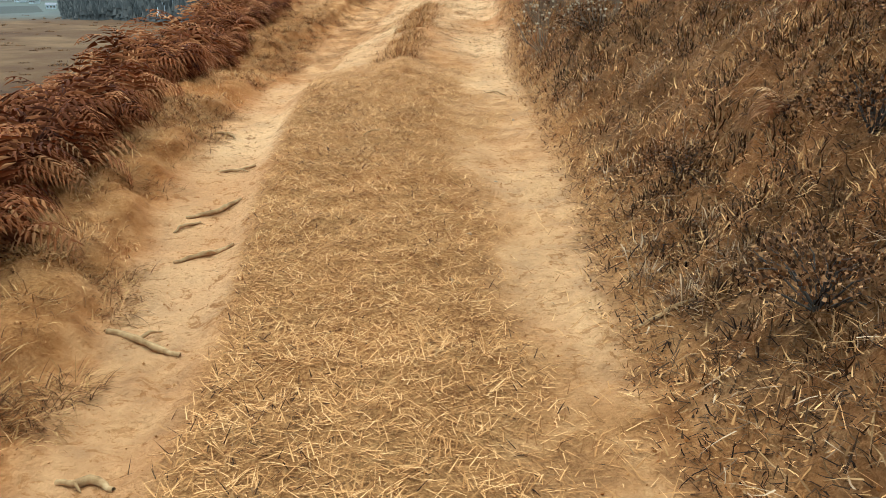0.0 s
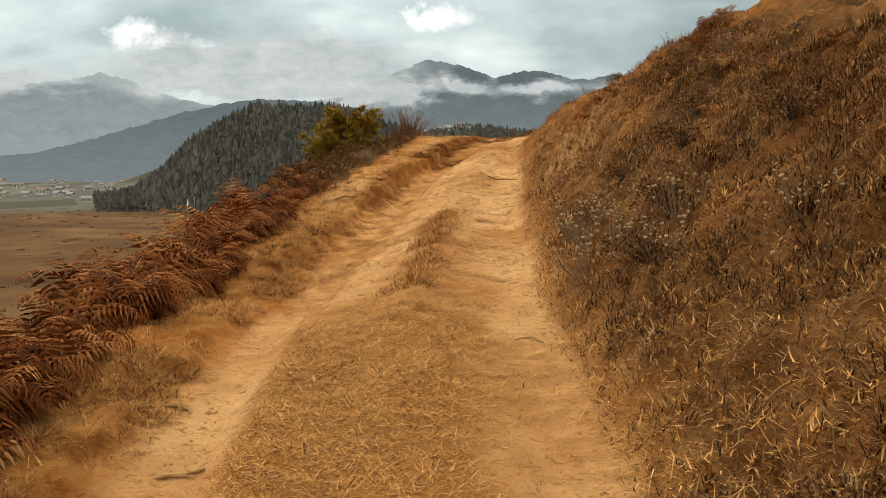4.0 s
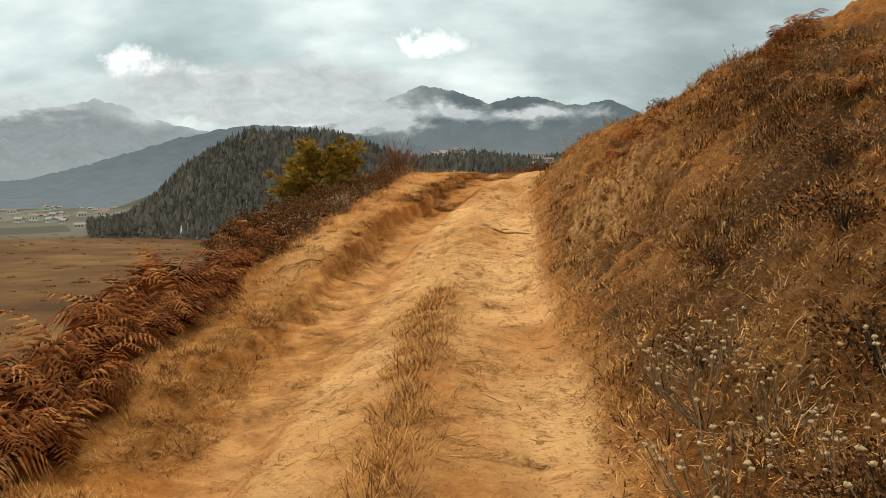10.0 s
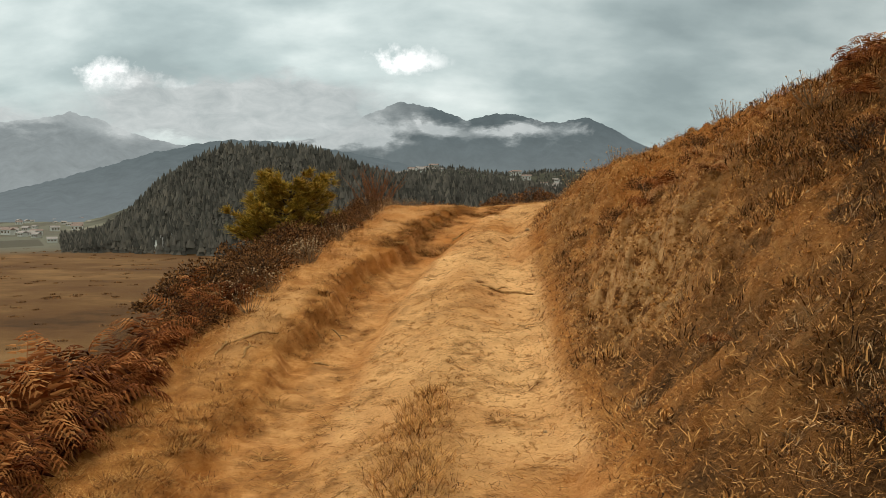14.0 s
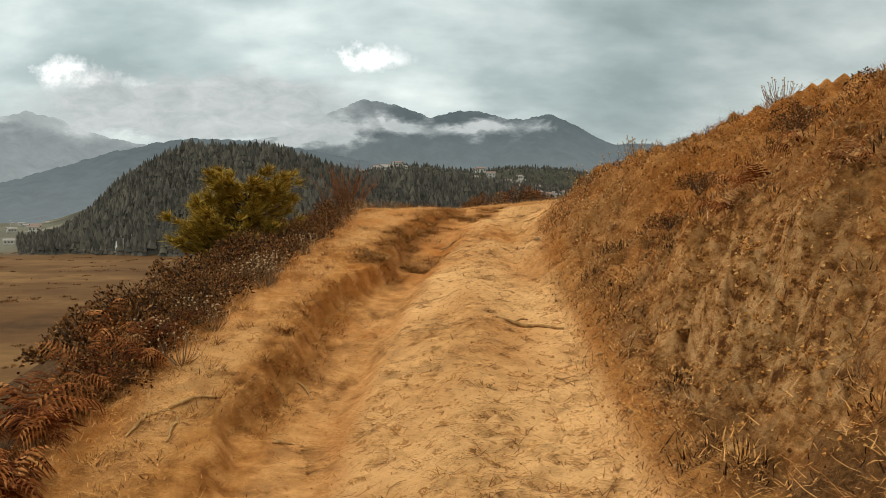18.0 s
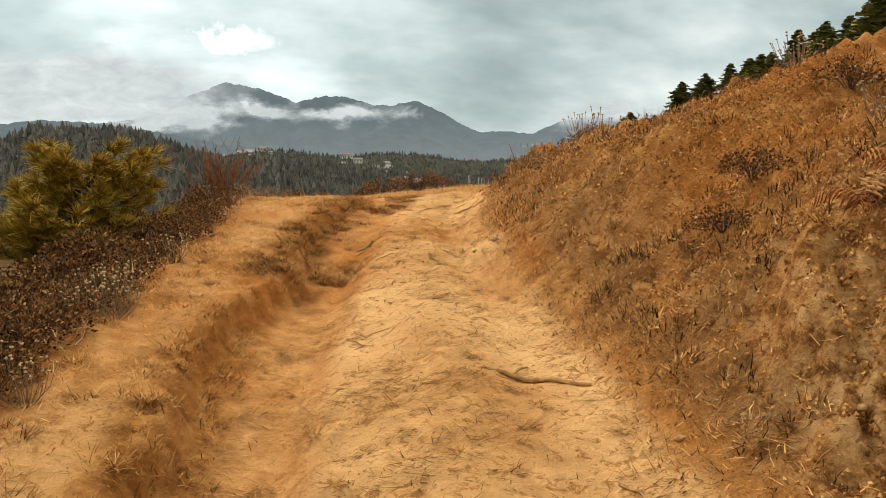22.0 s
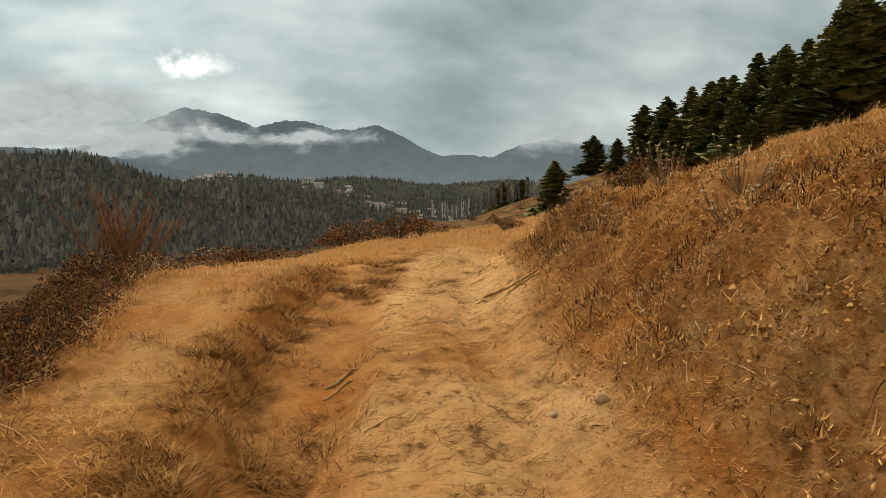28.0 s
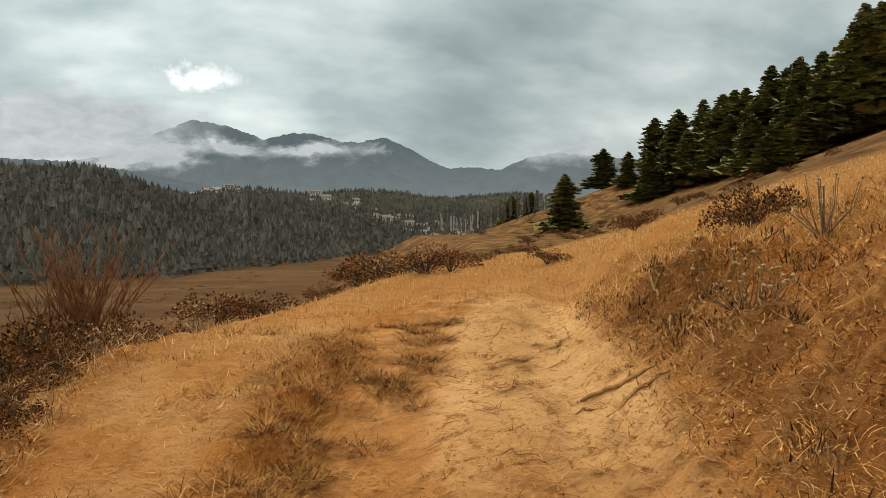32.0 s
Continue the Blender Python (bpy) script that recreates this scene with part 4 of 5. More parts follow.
x, y = scatter(100000, -0.5, 27, (TOE, -0.12), (TOE, 2.9), bit_cover)
stuff("leaf_litter", *bits(x, y, (0.025, 0.07), (0.004, 0.008), 0.06), HERB, "brown crumbled leaves and stalks littering the bank", "litter")
x, y = scatter(9000, -0.5, 27, (TOE, 0.0), (TOE, 3.0), pale_cover)
stuff("bank_herbs", *tufts(x, y, 12, 0.08, 1.35, (0.03, 0.085), (0.004, 0.008), 2, (0.3, 1.6)), HERB, "tangled brown herbs covering the bank", "dry herbs")
x, y = scatter(64000, -0.5, 27, (TOE, 0.0), (TOE, 3.1), lambda x, y: dark_cover(x, y) * (1 - 0.4 * sstep(13, 16, y)) * (1 - 0.5 * sstep(15, 17, y) * sstep(0.5, 1.1, x - row(TOE, y))))
stuff("bank_tangle", *tangle(x, y, (0.05, 0.18), (0.0045, 0.009), 0.11), DARKGRASS, "dark tangle of dead stalks and herbs on the bank", "dry herbs")
x, y = scatter(46000, -0.5, 27, (TOE, -0.05), (TOE, 3.0), pale_cover)
stuff("bank_grass", *tangle(x, y, (0.05, 0.17), (0.003, 0.006), 0.10), HERB, "dry yellow-brown grass strewn over the bank", "grass")
def cushions(x, y, r, per, length, width):
    """Low domed cushions of short curled leaves, with dark gaps between them."""
    n = len(x) * per
    rr = np.repeat(r, per)
    a, k = R.rand(n) * 6.28, np.sqrt(R.rand(n))
    bx, by = np.repeat(x, per) + rr * k * np.cos(a), np.repeat(y, per) + rr * k * np.sin(a)
    base = np.stack([bx, by, np.repeat(land(x, y), per) * 0.5 + land(bx, by) * 0.5 + rr * 0.55 * (1 - k ** 2) * R.uniform(0.3, 1.0, n)], -1)
    return blades(base, a + R.normal(0, 0.9, n), 0.3 + 1.0 * k + R.normal(0, 0.35, n), R.uniform(*length, n), R.uniform(*width, n), R.normal(0.5, 0.9, n), 2)


x, y = scatter(1500, -0.5, 26.5, (TOE, 0.1), (TOE, 3.0), lambda x, y: cover_bank(x, y) * np.clip(0.5 + 1.1 * fbm(x * 1.1 + 12, y * 1.1, 3), 0.08, 1))
stuff("bank_cushions", *cushions(x, y, R.uniform(0.06, 0.19, len(x)), 60, (0.04, 0.10), (0.006, 0.011)), HERB, "low brown cushions of dead herbs on the bank", "dry herbs")
x, y = scatter(3600, -0.5, 26.5, (TOE, 0.12), (TOE, 3.0), lambda x, y: dark_patch(x, y) * np.clip(cover_bank(x, y) * 1.3, 0, 1) * (1 - 0.6 * sstep(13, 16, y)))
stuff("dark_cushions", *cushions(x, y, R.uniform(0.06, 0.17, len(x)), 50, (0.04, 0.10), (0.005, 0.010)), DARKGRASS, "dark brown cushions of dead herbs on the bank", "dry herbs")
x, y = scatter(420, -0.5, 26.5, (TOE, 0.1), (TOE, 3.0), cover_bank)
stuff("grey_cushions", *cushions(x, y, R.uniform(0.05, 0.15, len(x)), 60, (0.04, 0.09), (0.004, 0.008)), GREYHERB, "low bleached cushions of dead herbs on the bank", "dry herbs")
x, y = scatter(1100, -0.5, 27, (TOE, 0.05), (TOE, 3.0), pale_cover)
stuff("bank_tufts", *tufts(x, y, 16, 0.07, 1.35, (0.07, 0.18), (0.0035, 0.0065), 3, (0.5, 2.0)), DRYGRASS, "arching dry grass tufts on the bank", "grass")
x, y = scatter(16000, 0, 27, (TOE, 0.05), (TOE, 3.0), lambda x, y: np.clip(fbm(x * 1.3 + 40, y * 1.3, 3) * 1.4, 0, 1) * (1 - 0.95 * over_top(x, y)))
stuff("bank_grey_herbs", *tangle(x, y, (0.06, 0.22), (0.004, 0.0075), 0.14), GREYHERB, "greyish dead herbs among the grass of the bank", "dry herbs")
x, y = scatter(30000, -0.3, 27, (TOE, -0.25), (TOE, 3.0), lambda x, y: (0.4 + 0.6 * sstep(11, 16, y)) * (1 - 0.7 * crusty(x, y)))
stuff("bank_litter", *lying(x, y, (0.06, 0.18), (0.003, 0.0058), 1.3), STRAW, "dead stalks lying on the slope of the bank", "litter")
x, y = scatter(3600, 0, 30, (TOE, 2.9), (TOE, 11), lambda x, y: np.clip(0.5 + fbm(x * 0.5, y * 0.5, 3), 0.1, 1))
stuff("slope_herbs", *tufts(x, y, 14, 0.13, 0.95, (0.07, 0.18), (0.005, 0.009), 2, (0.3, 1.6)), HERB, "dry herbs and grass on the upper slope", "dry herbs")
x, y = scatter(16000, 0.6, 26, (BRINK, -0.75), (BRINK, 0.12), lambda x, y: np.clip(fbm(x * 0.9 + 60, y * 0.7, 3) * 1.5, 0, 1))
stuff("brink_twigs", *tangle(x, y, (0.06, 0.24), (0.0035, 0.0065), 0.2), GREYHERB, "bleached grey twigs and dead stalks along the brink", "dry herbs")
# the sunlit dry meadow over the crest
x, y = scatter(90000, 24.0, 46, (BRINK, -1.0), (SIDE_X, 12), lambda x, y: np.clip(0.75 + 0.5 * fbm(x * 0.6, y * 0.6, 3), 0.1, 1) * np.clip(sstep(25, 28, y) + 0.6 * (x < row(BERM, y) - 0.3), 0, 1))
stuff("meadow_grass", *blades(on_land(x, y, -0.01), R.rand(len(x)) * 6.28, np.abs(R.normal(0.6, 0.35, len(x))), R.uniform(0.04, 0.12, len(x)), R.uniform(0.004, 0.009, len(x)), R.uniform(0.2, 1.3, len(x)), 2),
      MEADOW, "pale dry meadow grass over the crest", "grass")


x, y = scatter(34000, 20.6, 27, (TOE, 0.0), (TOE, 6.0), over_top)
stuff("bank_top_grass", *blades(on_land(x, y, -0.01), R.rand(len(x)) * 6.28, np.abs(R.normal(0.7, 0.35, len(x))), R.uniform(0.04, 0.12, len(x)), R.uniform(0.004, 0.008, len(x)), R.uniform(0.2, 1.3, len(x)), 2),
      MEADOW, "pale dry grass on the rounded top of the bank", "grass")


# crumbs of soil and grit: small broken octahedra
def crumbs(x, y, smin, smax):
    n = len(x)
    sz = R.uniform(smin, smax, n) * R.uniform(0.5, 1.0, n)
    c = on_land(x, y, 0.0)
    c[:, 2] += sz * 0.2
    d = np.array([[1, 0, 0], [0, 1, 0], [-1, 0, 0], [0, -1, 0], [0, 0, 1], [0, 0, -1]], float)
    v = c[:, None] + d[None] * sz[:, None, None] * R.uniform(0.55, 1.3, (n, 6, 1)) + R.normal(0, 0.22, (n, 6, 3)) * sz[:, None, None]
    o = (np.arange(n) * 6)[:, None]
    f = np.concatenate([o + t for t in ([0, 1, 4], [1, 2, 4], [2, 3, 4], [3, 0, 4], [1, 0, 5], [2, 1, 5], [3, 2, 5], [0, 3, 5])])
    return v.reshape(-1, 3), f


CRUMB = island_material("soil_crumbs", [(0.15, (0.24, 0.0827, 0.0158)), (0.5, (0.46, 0.187, 0.0468)), (0.85, (0.64, 0.3132, 0.1008))], 0.95)
x, y = scatter(13000, 0.8, 26.5, (BRINK, 0.1), (TOE, 0.1), lambda x, y: np.clip(1 - 0.9 * masks(x, y)["grass"] + 0.5 * fbm(x * 2, y * 2, 3), 0.05, 1))
stuff("soil_crumbs", *crumbs(x, y, 0.0025, 0.007), CRUMB, "small crumbs of dry ochre soil on the track", "soil")
x, y = scatter(34000, 0.8, 26.5, (TOE, -0.1), (TOE, 2.8), lambda x, y: np.clip(0.25 + 0.8 * bare(x, y), 0, 1))
stuff("bank_crumbs", *crumbs(x, y, 0.004, 0.014), CRUMB, "loose crumbs of earth on the bank", "soil")
FLAKE = island_material("earth_flakes", [(0.15, (0.16, 0.055, 0.012)), (0.4, (0.36, 0.15, 0.036)), (0.65, (0.54, 0.26, 0.08)), (0.85, (0.64, 0.36, 0.14))], 0.95, 2.0)
x, y = scatter(60000, 12.5, 25, (TOE, 0.1), (TOE, 2.8), lambda x, y: np.clip(0.12 + 0.6 * sstep(-0.1, 0.5, fbm(x * 1.4 + 31, y * 1.4, 3)) + 0.5 * crusty(x, y), 0, 1) * sstep(12.5, 14.5, y) * (0.35 + 0.65 * sstep(0.3, 0.9, x - row(TOE, y))))
stuff("earth_flakes", *crumbs(x, y, 0.006, 0.019), FLAKE, "pale yellow flakes of dry earth breaking from the bank", "soil")


# ================= ferns =================
def frond(length, droop, curl, seed, pairs=14):
    """One bracken frond along +x: a bowed stalk with comb-like pinnae, shrivelled and hanging."""
    q = np.random.RandomState(seed)
    s = np.linspace(0, 1, 14)
    ang = radians(76) - droop * s ** 1.3
    seg = length / 13
    px = np.concatenate([[0], np.cumsum(np.cos(ang[:-1]) * seg)])
    pz = np.concatenate([[0], np.cumsum(np.sin(ang[:-1]) * seg)])
    spine = np.stack([px, 0.03 * np.sin(s * 3 + seed), pz], -1)
    pieces = [tube(spine, 0.0035 * (1 - 0.75 * s), 4)]
    for k in range(pairs):
        u = 0.22 + 0.77 * k / (pairs - 1)
        c = np.array([np.interp(u, s, spine[:, j]) for j in range(3)])
        a = np.interp(u, s, ang)
        fwd = np.array([math.cos(a), 0, math.sin(a)])
        up = np.array([-math.sin(a), 0, math.cos(a)])
        ln = length * 0.30 * (1 - ((u - 0.22) / 0.78)) ** 0.75 * q.uniform(0.8, 1.1) + 0.012
        for sd in (-1, 1):
            hang = curl * q.uniform(0.6, 1.4)
            m = 5
            t = np.linspace(0, 1, m)
            out = np.array([0, sd, 0]) * 0.92 + fwd * 0.38
            line = c + ln * (t[:, None] * out - (t ** 2)[:, None] * hang * np.array([0, 0, 1]) + 0.15 * (t ** 2)[:, None] * fwd + 0.05 * np.sin(t * 5 + k)[:, None] * up)
            # a toothed, slightly folded leaflet
            w = (0.0062 + ln * 0.038) * (length / 0.6) * np.array([0.6, 1.0, 0.9, 0.6, 0.08])
            vv, ff = [], []
            for e in range(m):
                dr = -0.35 * up + q.normal(0, 0.12) * up
                vv += [line[e], line[e] + (fwd + dr) * w[e] * q.uniform(0.75, 1.15), line[e] + (-fwd + dr) * w[e] * q.uniform(0.75, 1.15)]
                if e < m - 1:
                    o = 3 * e
                    ff += [[o, o + 3, o + 1], [o, o + 2, o + 3], [o + 3, o + 4, o + 1] if e % 2 == 0 else [o + 3, o + 4, o + 3], [o + 3, o + 2, o + 5] if e % 2 == 0 else [o + 3, o + 5, o + 3]]
            ff = [t3 for t3 in ff if len(set(t3)) == 3]
            pieces.append((np.array(vv), np.array(ff)))
    return joined(pieces)


FRONDS = []
for k, (ln, dr, cu) in enumerate([(0.62, 2.8, 0.5), (0.55, 3.3, 0.75), (0.66, 2.3, 0.4), (0.50, 3.8, 0.85), (0.60, 2.6, 0.6)]):
    for mat in (FERN, FERNPALE):
        v, f = frond(ln, dr, cu, 5 + k)
        ob = mesh_np("frond", v, tris(f), mat, False)
        FRONDS.append(ob.data)
        bpy.data.objects.remove(ob)


def fern_plant(seed, pale=0.25, n=10):
    q = np.random.RandomState(seed)
    root = new("dead_fern")
    for k in range(n):
        me = FRONDS[2 * q.randint(5) + (q.rand() < pale)]
        fr = new("frond", me)
        fr.parent = root
        fr.matrix_basis = pose(q.normal(0, 0.04), q.normal(0, 0.04), -0.02, q.normal(0, 12), q.normal(-8, 12), 360 * k / n + q.normal(0, 22)) @ Matrix.Scale(q.uniform(0.7, 1.05), 4)
    return root


def plant_out(base, places, label, category, group, smin=0.8, smax=1.15, sink=0.01, flat=1.0):
    """Sets copies of the base plants on the ground at the places (x, y, size); the first ones are used as they are."""
    for k, (x, y, sz) in enumerate(places):
        src = base[k % len(base)]
        m = pose(x, y, gz(x, y) - sink, R.normal(0, 5), R.normal(0, 5), R.uniform(0, 360)) @ Matrix.Scale(sz * R.uniform(smin, smax), 4) @ Matrix.Diagonal((1, 1, flat, 1))
        ob = src if k < len(base) else copy_thing(src, m)
        ob.matrix_basis = m
        tagged(ob, label, category, group)


places = []
for yy in np.arange(0.6, 14.2, 0.19):
    sparse = 0.4 if 6.7 < yy < 7.8 or 11.2 < yy < 11.9 else 1.0
    if R.rand() < sparse:
        places.append((row(BRINK, yy) - 0.06 - 0.2 * R.rand(), yy + R.normal(0, 0.06), 1.1))
    if R.rand() < sparse:
        places.append((row(BRINK, yy) - 0.36 - 0.25 * R.rand(), yy + R.normal(0, 0.08), 1.35))
for yy in np.arange(14.2, 17.2, 0.2):
    places.append((row(BRINK, yy) - 0.12 - 0.5 * R.rand(), yy, R.uniform(0.8, 1.05)))
plant_out([fern_plant(s, p) for s, p in ((1, 0.05), (2, 0.12), (3, 0.05), (4, 0.35), (5, 0.1), (6, 0.1))], places,
          "dead rust-brown bracken fern on the brink of the slope", "fern", "ferns along the brink", flat=1.15)
places = []
for u, yy, sz in [(0.75, 3.9, 0.5), (1.25, 4.9, 0.45), (1.0, 7.0, 0.4), (0.45, 8.6, 0.35), (1.6, 6.2, 0.5), (1.5, 9.6, 0.45), (2.1, 11.5, 0.6), (1.2, 15.8, 0.8), (1.4, 15.6, 0.85),
                  (1.05, 16.0, 0.7), (2.7, 15.0, 1.0), (3.0, 15.3, 1.1), (2.9, 14.6, 0.9), (2.5, 14.2, 0.8), (1.3, 14.5, 0.6), (1.5, 14.9, 0.6), (2.2, 17.0, 0.6), (2.3, 13.5, 0.6), (2.5, 12.2, 0.7), (2.4, 9.0, 0.6), (1.8, 16.9, 0.6), (2.0, 15.2, 0.5), (0.6, 12.0, 0.3), (2.2, 5.8, 0.6), (2.5, 7.6, 0.7)]:
    places.append((row(TOE, yy) + u, yy, sz))
plant_out([fern_plant(s, 0.4, 6) for s in (21, 22, 23)], places, "withered brown fern among the dry herbs of the bank", "fern", "ferns on the bank")


# ================= heath shrubs =================
def heath(seed, n=1500, twigs=22):
    """A low dark cushion of small leathery leaves on twisted twigs, one metre across."""
    q = np.random.RandomState(seed)
    root = new("heath_shrub")
    tw = []
    for k in range(twigs):
        a, r = q.rand() * 6.28, q.uniform(0.15, 0.5)
        end = np.array([math.cos(a) * r, math.sin(a) * r, 0.40 * math.sqrt(max(0.03, 1 - (r / 0.55) ** 2)) * q.uniform(0.8, 1.25)])
        midp = end * [0.45, 0.45, 0.7] + q.normal(0, 0.03, 3)
        tw.append(tube([[0, 0, -0.03], midp, end], [0.009, 0.006, 0.003], 4))
    v, f = joined(tw)
    part("woody_base", v, f, BARK, root)
    a = q.rand(n) * 6.28
    r = 0.52 * np.sqrt(q.rand(n)) * (1 + 0.18 * np.sin(3 * a + seed) + 0.10 * np.sin(7 * a))
    top = 0.38 * np.sqrt(np.maximum(0.02, 1 - (r / 0.66) ** 2)) * (1 + 0.6 * vnoise(r * np.cos(a) * 6 + seed, r * np.sin(a) * 6))
    c = np.stack([r * np.cos(a), r * np.sin(a), top * (1 - 0.55 * q.rand(n) ** 2)], -1)
    out = c / (np.linalg.norm(c, axis=1, keepdims=True) + 1e-6) + q.normal(0, 0.55, (n, 3))
    out /= np.linalg.norm(out, axis=1, keepdims=True)
    side = np.cross(out, q.normal(0, 1, (n, 3)))
    side /= np.linalg.norm(side, axis=1, keepdims=True)
    ln, w = q.uniform(0.024, 0.058, n)[:, None], q.uniform(0.009, 0.017, n)[:, None]
    v = np.stack([c, c + out * ln * 0.5 + side * w, c + out * ln, c + out * ln * 0.5 - side * w], 1).reshape(-1, 3)
    o = (np.arange(n) * 4)[:, None]
    part("foliage", v, np.concatenate([o + [0, 1, 2], o + [0, 2, 3]]), HEATH, root, "small dark leathery foliage", smooth=False)
    return root


HB = [heath(31), heath(32), heath(33), heath(34, 1200)]
places = []
for yy in np.arange(15.6, 26, 0.30):
    out = 0.14 + 0.12 * float(sstep(19, 22, yy))
    places.append((row(BRINK, yy) - out - 0.2 * R.rand(), yy, R.uniform(0.38, 0.62) * (1 - 0.3 * float(sstep(21, 23.5, yy)))))
    if yy > 16.5:
        places.append((row(BRINK, yy) - out - 0.5 - 0.4 * R.rand(), yy, R.uniform(0.6, 0.9) * (1 - 0.42 * float(sstep(21, 23, yy)))))
for yy in np.arange(0.8, 13, 0.6):
    places.append((row(BRINK, yy) - 0.15 - 0.5 * R.rand(), yy, R.uniform(0.35, 0.5)))
places += [(-0.55, 25.7, 0.8), (-0.3, 25.5, 0.65), (-0.85, 25.4, 0.75), (-0.65, 24.9, 0.65), (-1.1, 25.9, 0.7)]
plant_out(HB, places, "dark brown low heath shrub at the edge of the slope", "shrub", "heath along the brink", flat=1.05)
places = [(0.55, 27.8, 0.85), (0.95, 28.1, 0.9), (0.2, 27.4, 0.5), (3.6, 31.1, 1.0), (4.05, 31.4, 1.0), (2.7, 32.1, 1.15), (3.15, 32.6, 1.2), (2.2, 31.6, 0.8), (2.5, 33.6, 1.1),
          (5.2, 33.3, 0.5), (5.4, 30.8, 0.75), (7.25, 39.8, 0.9), (9.0, 34.9, 0.8), (9.6, 35.4, 0.9), (9.5, 48, 1.2), (12, 55, 1.3), (14, 50, 1.0), (8, 60, 1.5), (17, 62, 1.4), (20, 75, 1.6), (26, 80, 1.8), (15, 85, 1.8), (30, 95, 2)]
for k in range(46):
    yy = R.uniform(60, 210)
    places.append((row(BRINK, yy) + R.uniform(2, 45), yy, R.uniform(1.4, 3.0)))
plant_out([copy_thing(h, Matrix()) for h in HB], places, "dark heath cushion on the dry meadow", "shrub", "heath on the meadow", flat=0.8)
def on_bank(u, yy, sz):
    return (row(TOE, yy) + u, yy, sz)
places = [on_bank(0.45, 2.6, 0.45), on_bank(0.9, 3.3, 0.5), on_bank(0.4, 4.2, 0.4), on_bank(1.3, 4.0, 0.5), on_bank(0.5, 7.4, 0.45), on_bank(0.9, 8.2, 0.5), on_bank(0.4, 9.0, 0.4), on_bank(1.2, 9.4, 0.5),
          on_bank(1.7, 8.0, 0.5), on_bank(0.8, 10.4, 0.45), on_bank(1.6, 10.6, 0.5), on_bank(2.0, 13.2, 0.45), on_bank(2.2, 16.0, 0.5), on_bank(1.5, 15.9, 0.4), on_bank(2.6, 18.5, 0.5), on_bank(0.9, 17.3, 0.36), on_bank(1.25, 17.6, 0.4), on_bank(1.5, 25.2, 0.6), on_bank(1.75, 25.6, 0.7), on_bank(2.1, 25.9, 0.6)]
plant_out([copy_thing(h, Matrix()) for h in HB[:2]], places, "dark straggling shrub rooted in the bank", "shrub", "shrubs on the bank")


# ================= the young pine and the bare red shrub =================
def young_pine(x, y):
    q = np.random.RandomState(8)
    root = new("young_pine")
    root.matrix_basis = pose(x, y, gz(x, y) - 0.1) @ Matrix.Diagonal((1.3, 1.3, 0.92, 1))
    trunk = [[0, 0, -0.05], [0.03, 0.02, 0.45], [0.1, 0.0, 0.9], [0.12, 0.03, 1.3]]
    part("trunk", *tube(trunk, [0.035, 0.028, 0.018, 0.008], 7), BARK, root)
    need = []
    for k in range(84):
        z0 = 1.2 * q.rand() ** 1.25 + 0.03
        a = q.rand() * 6.28
        ln = q.uniform(0.35, 0.72) * (1.12 - 0.5 * z0)
        b0 = np.array([np.interp(z0, [0, 0.45, 0.9, 1.3], [0, 0.03, 0.1, 0.12]), 0, z0])
        tip = b0 + [math.cos(a) * ln, math.sin(a) * ln, ln * q.uniform(0.5, 1.1)]
        mid = (b0 + tip) / 2 + [0, 0, -0.05]
        part("branch", *tube([b0, mid, tip], [0.012, 0.009, 0.005], 5), BARK, root)
        for e in range(8):
            c = mid + (tip - mid) * (0.05 + 0.14 * e) + q.normal(0, 0.035, 3)
            n = 60
            d = np.array([math.cos(a) * 0.8, math.sin(a) * 0.8, 1.2]) + q.normal(0, 0.6, (n, 3))
            d /= np.linalg.norm(d, axis=1, keepdims=True)
            sd = np.cross(d, q.normal(0, 1, (n, 3)))
            sd /= np.linalg.norm(sd, axis=1, keepdims=True)
            L = q.uniform(0.10, 0.19, n)[:, None]
            droop = np.array([0, 0, -0.02])
            v = np.stack([c - sd * 0.0055, c + sd * 0.0055, c + d * L + droop], 1).reshape(-1, 3)
            need.append((v, np.arange(3 * n).reshape(-1, 3)))
    v, f = joined(need)
    part("foliage", v, f, NEEDLE, root, "long yellow-green needles", smooth=False)
    tagged(root, "young bushy pine with long yellow-green needles above the valley", "pine")


young_pine(-1.95, 21.9)


def bare_shrub(name, x, y, n, height, mat, label, seed, spread=0.5):
    q = np.random.RandomState(seed)
    root = new(name)
    root.matrix_basis = pose(x, y, gz(x, y) - 0.02)
    for k in range(n):
        a, t = q.rand() * 6.28, q.uniform(0.1, 1) * spread
        h = height * q.uniform(0.55, 1.0)
        p = [np.array([q.normal(0, 0.06), q.normal(0, 0.06), 0.0])]
        for e in range(5):
            kz = (e + 1) / 5
            p.append(p[0] + [math.cos(a) * t * kz ** 1.3 * h + q.normal(0, 0.012), math.sin(a) * t * kz ** 1.3 * h + q.normal(0, 0.012), h * kz])
        pieces = [tube(p, np.linspace(0.008, 0.0034, 6), 4)]
        for e in range(11):
            u = q.randint(2, 6)
            b = a + q.normal(0, 1.2)
            l = h * q.uniform(0.06, 0.26)
            pieces.append(tube([p[u], p[u] + np.array([math.cos(b) * l * 0.6, math.sin(b) * l * 0.6, l])], [0.004, 0.002], 3))
        v, f = joined(pieces)
        part("stem", v, f, mat, root)
    tagged(root, label, "shrub")


bare_shrub("bare_shrub", -0.5, 25.7, 52, 1.0, REDTWIG, "leafless reddish shrub standing in a heath cushion", 2, 0.75)
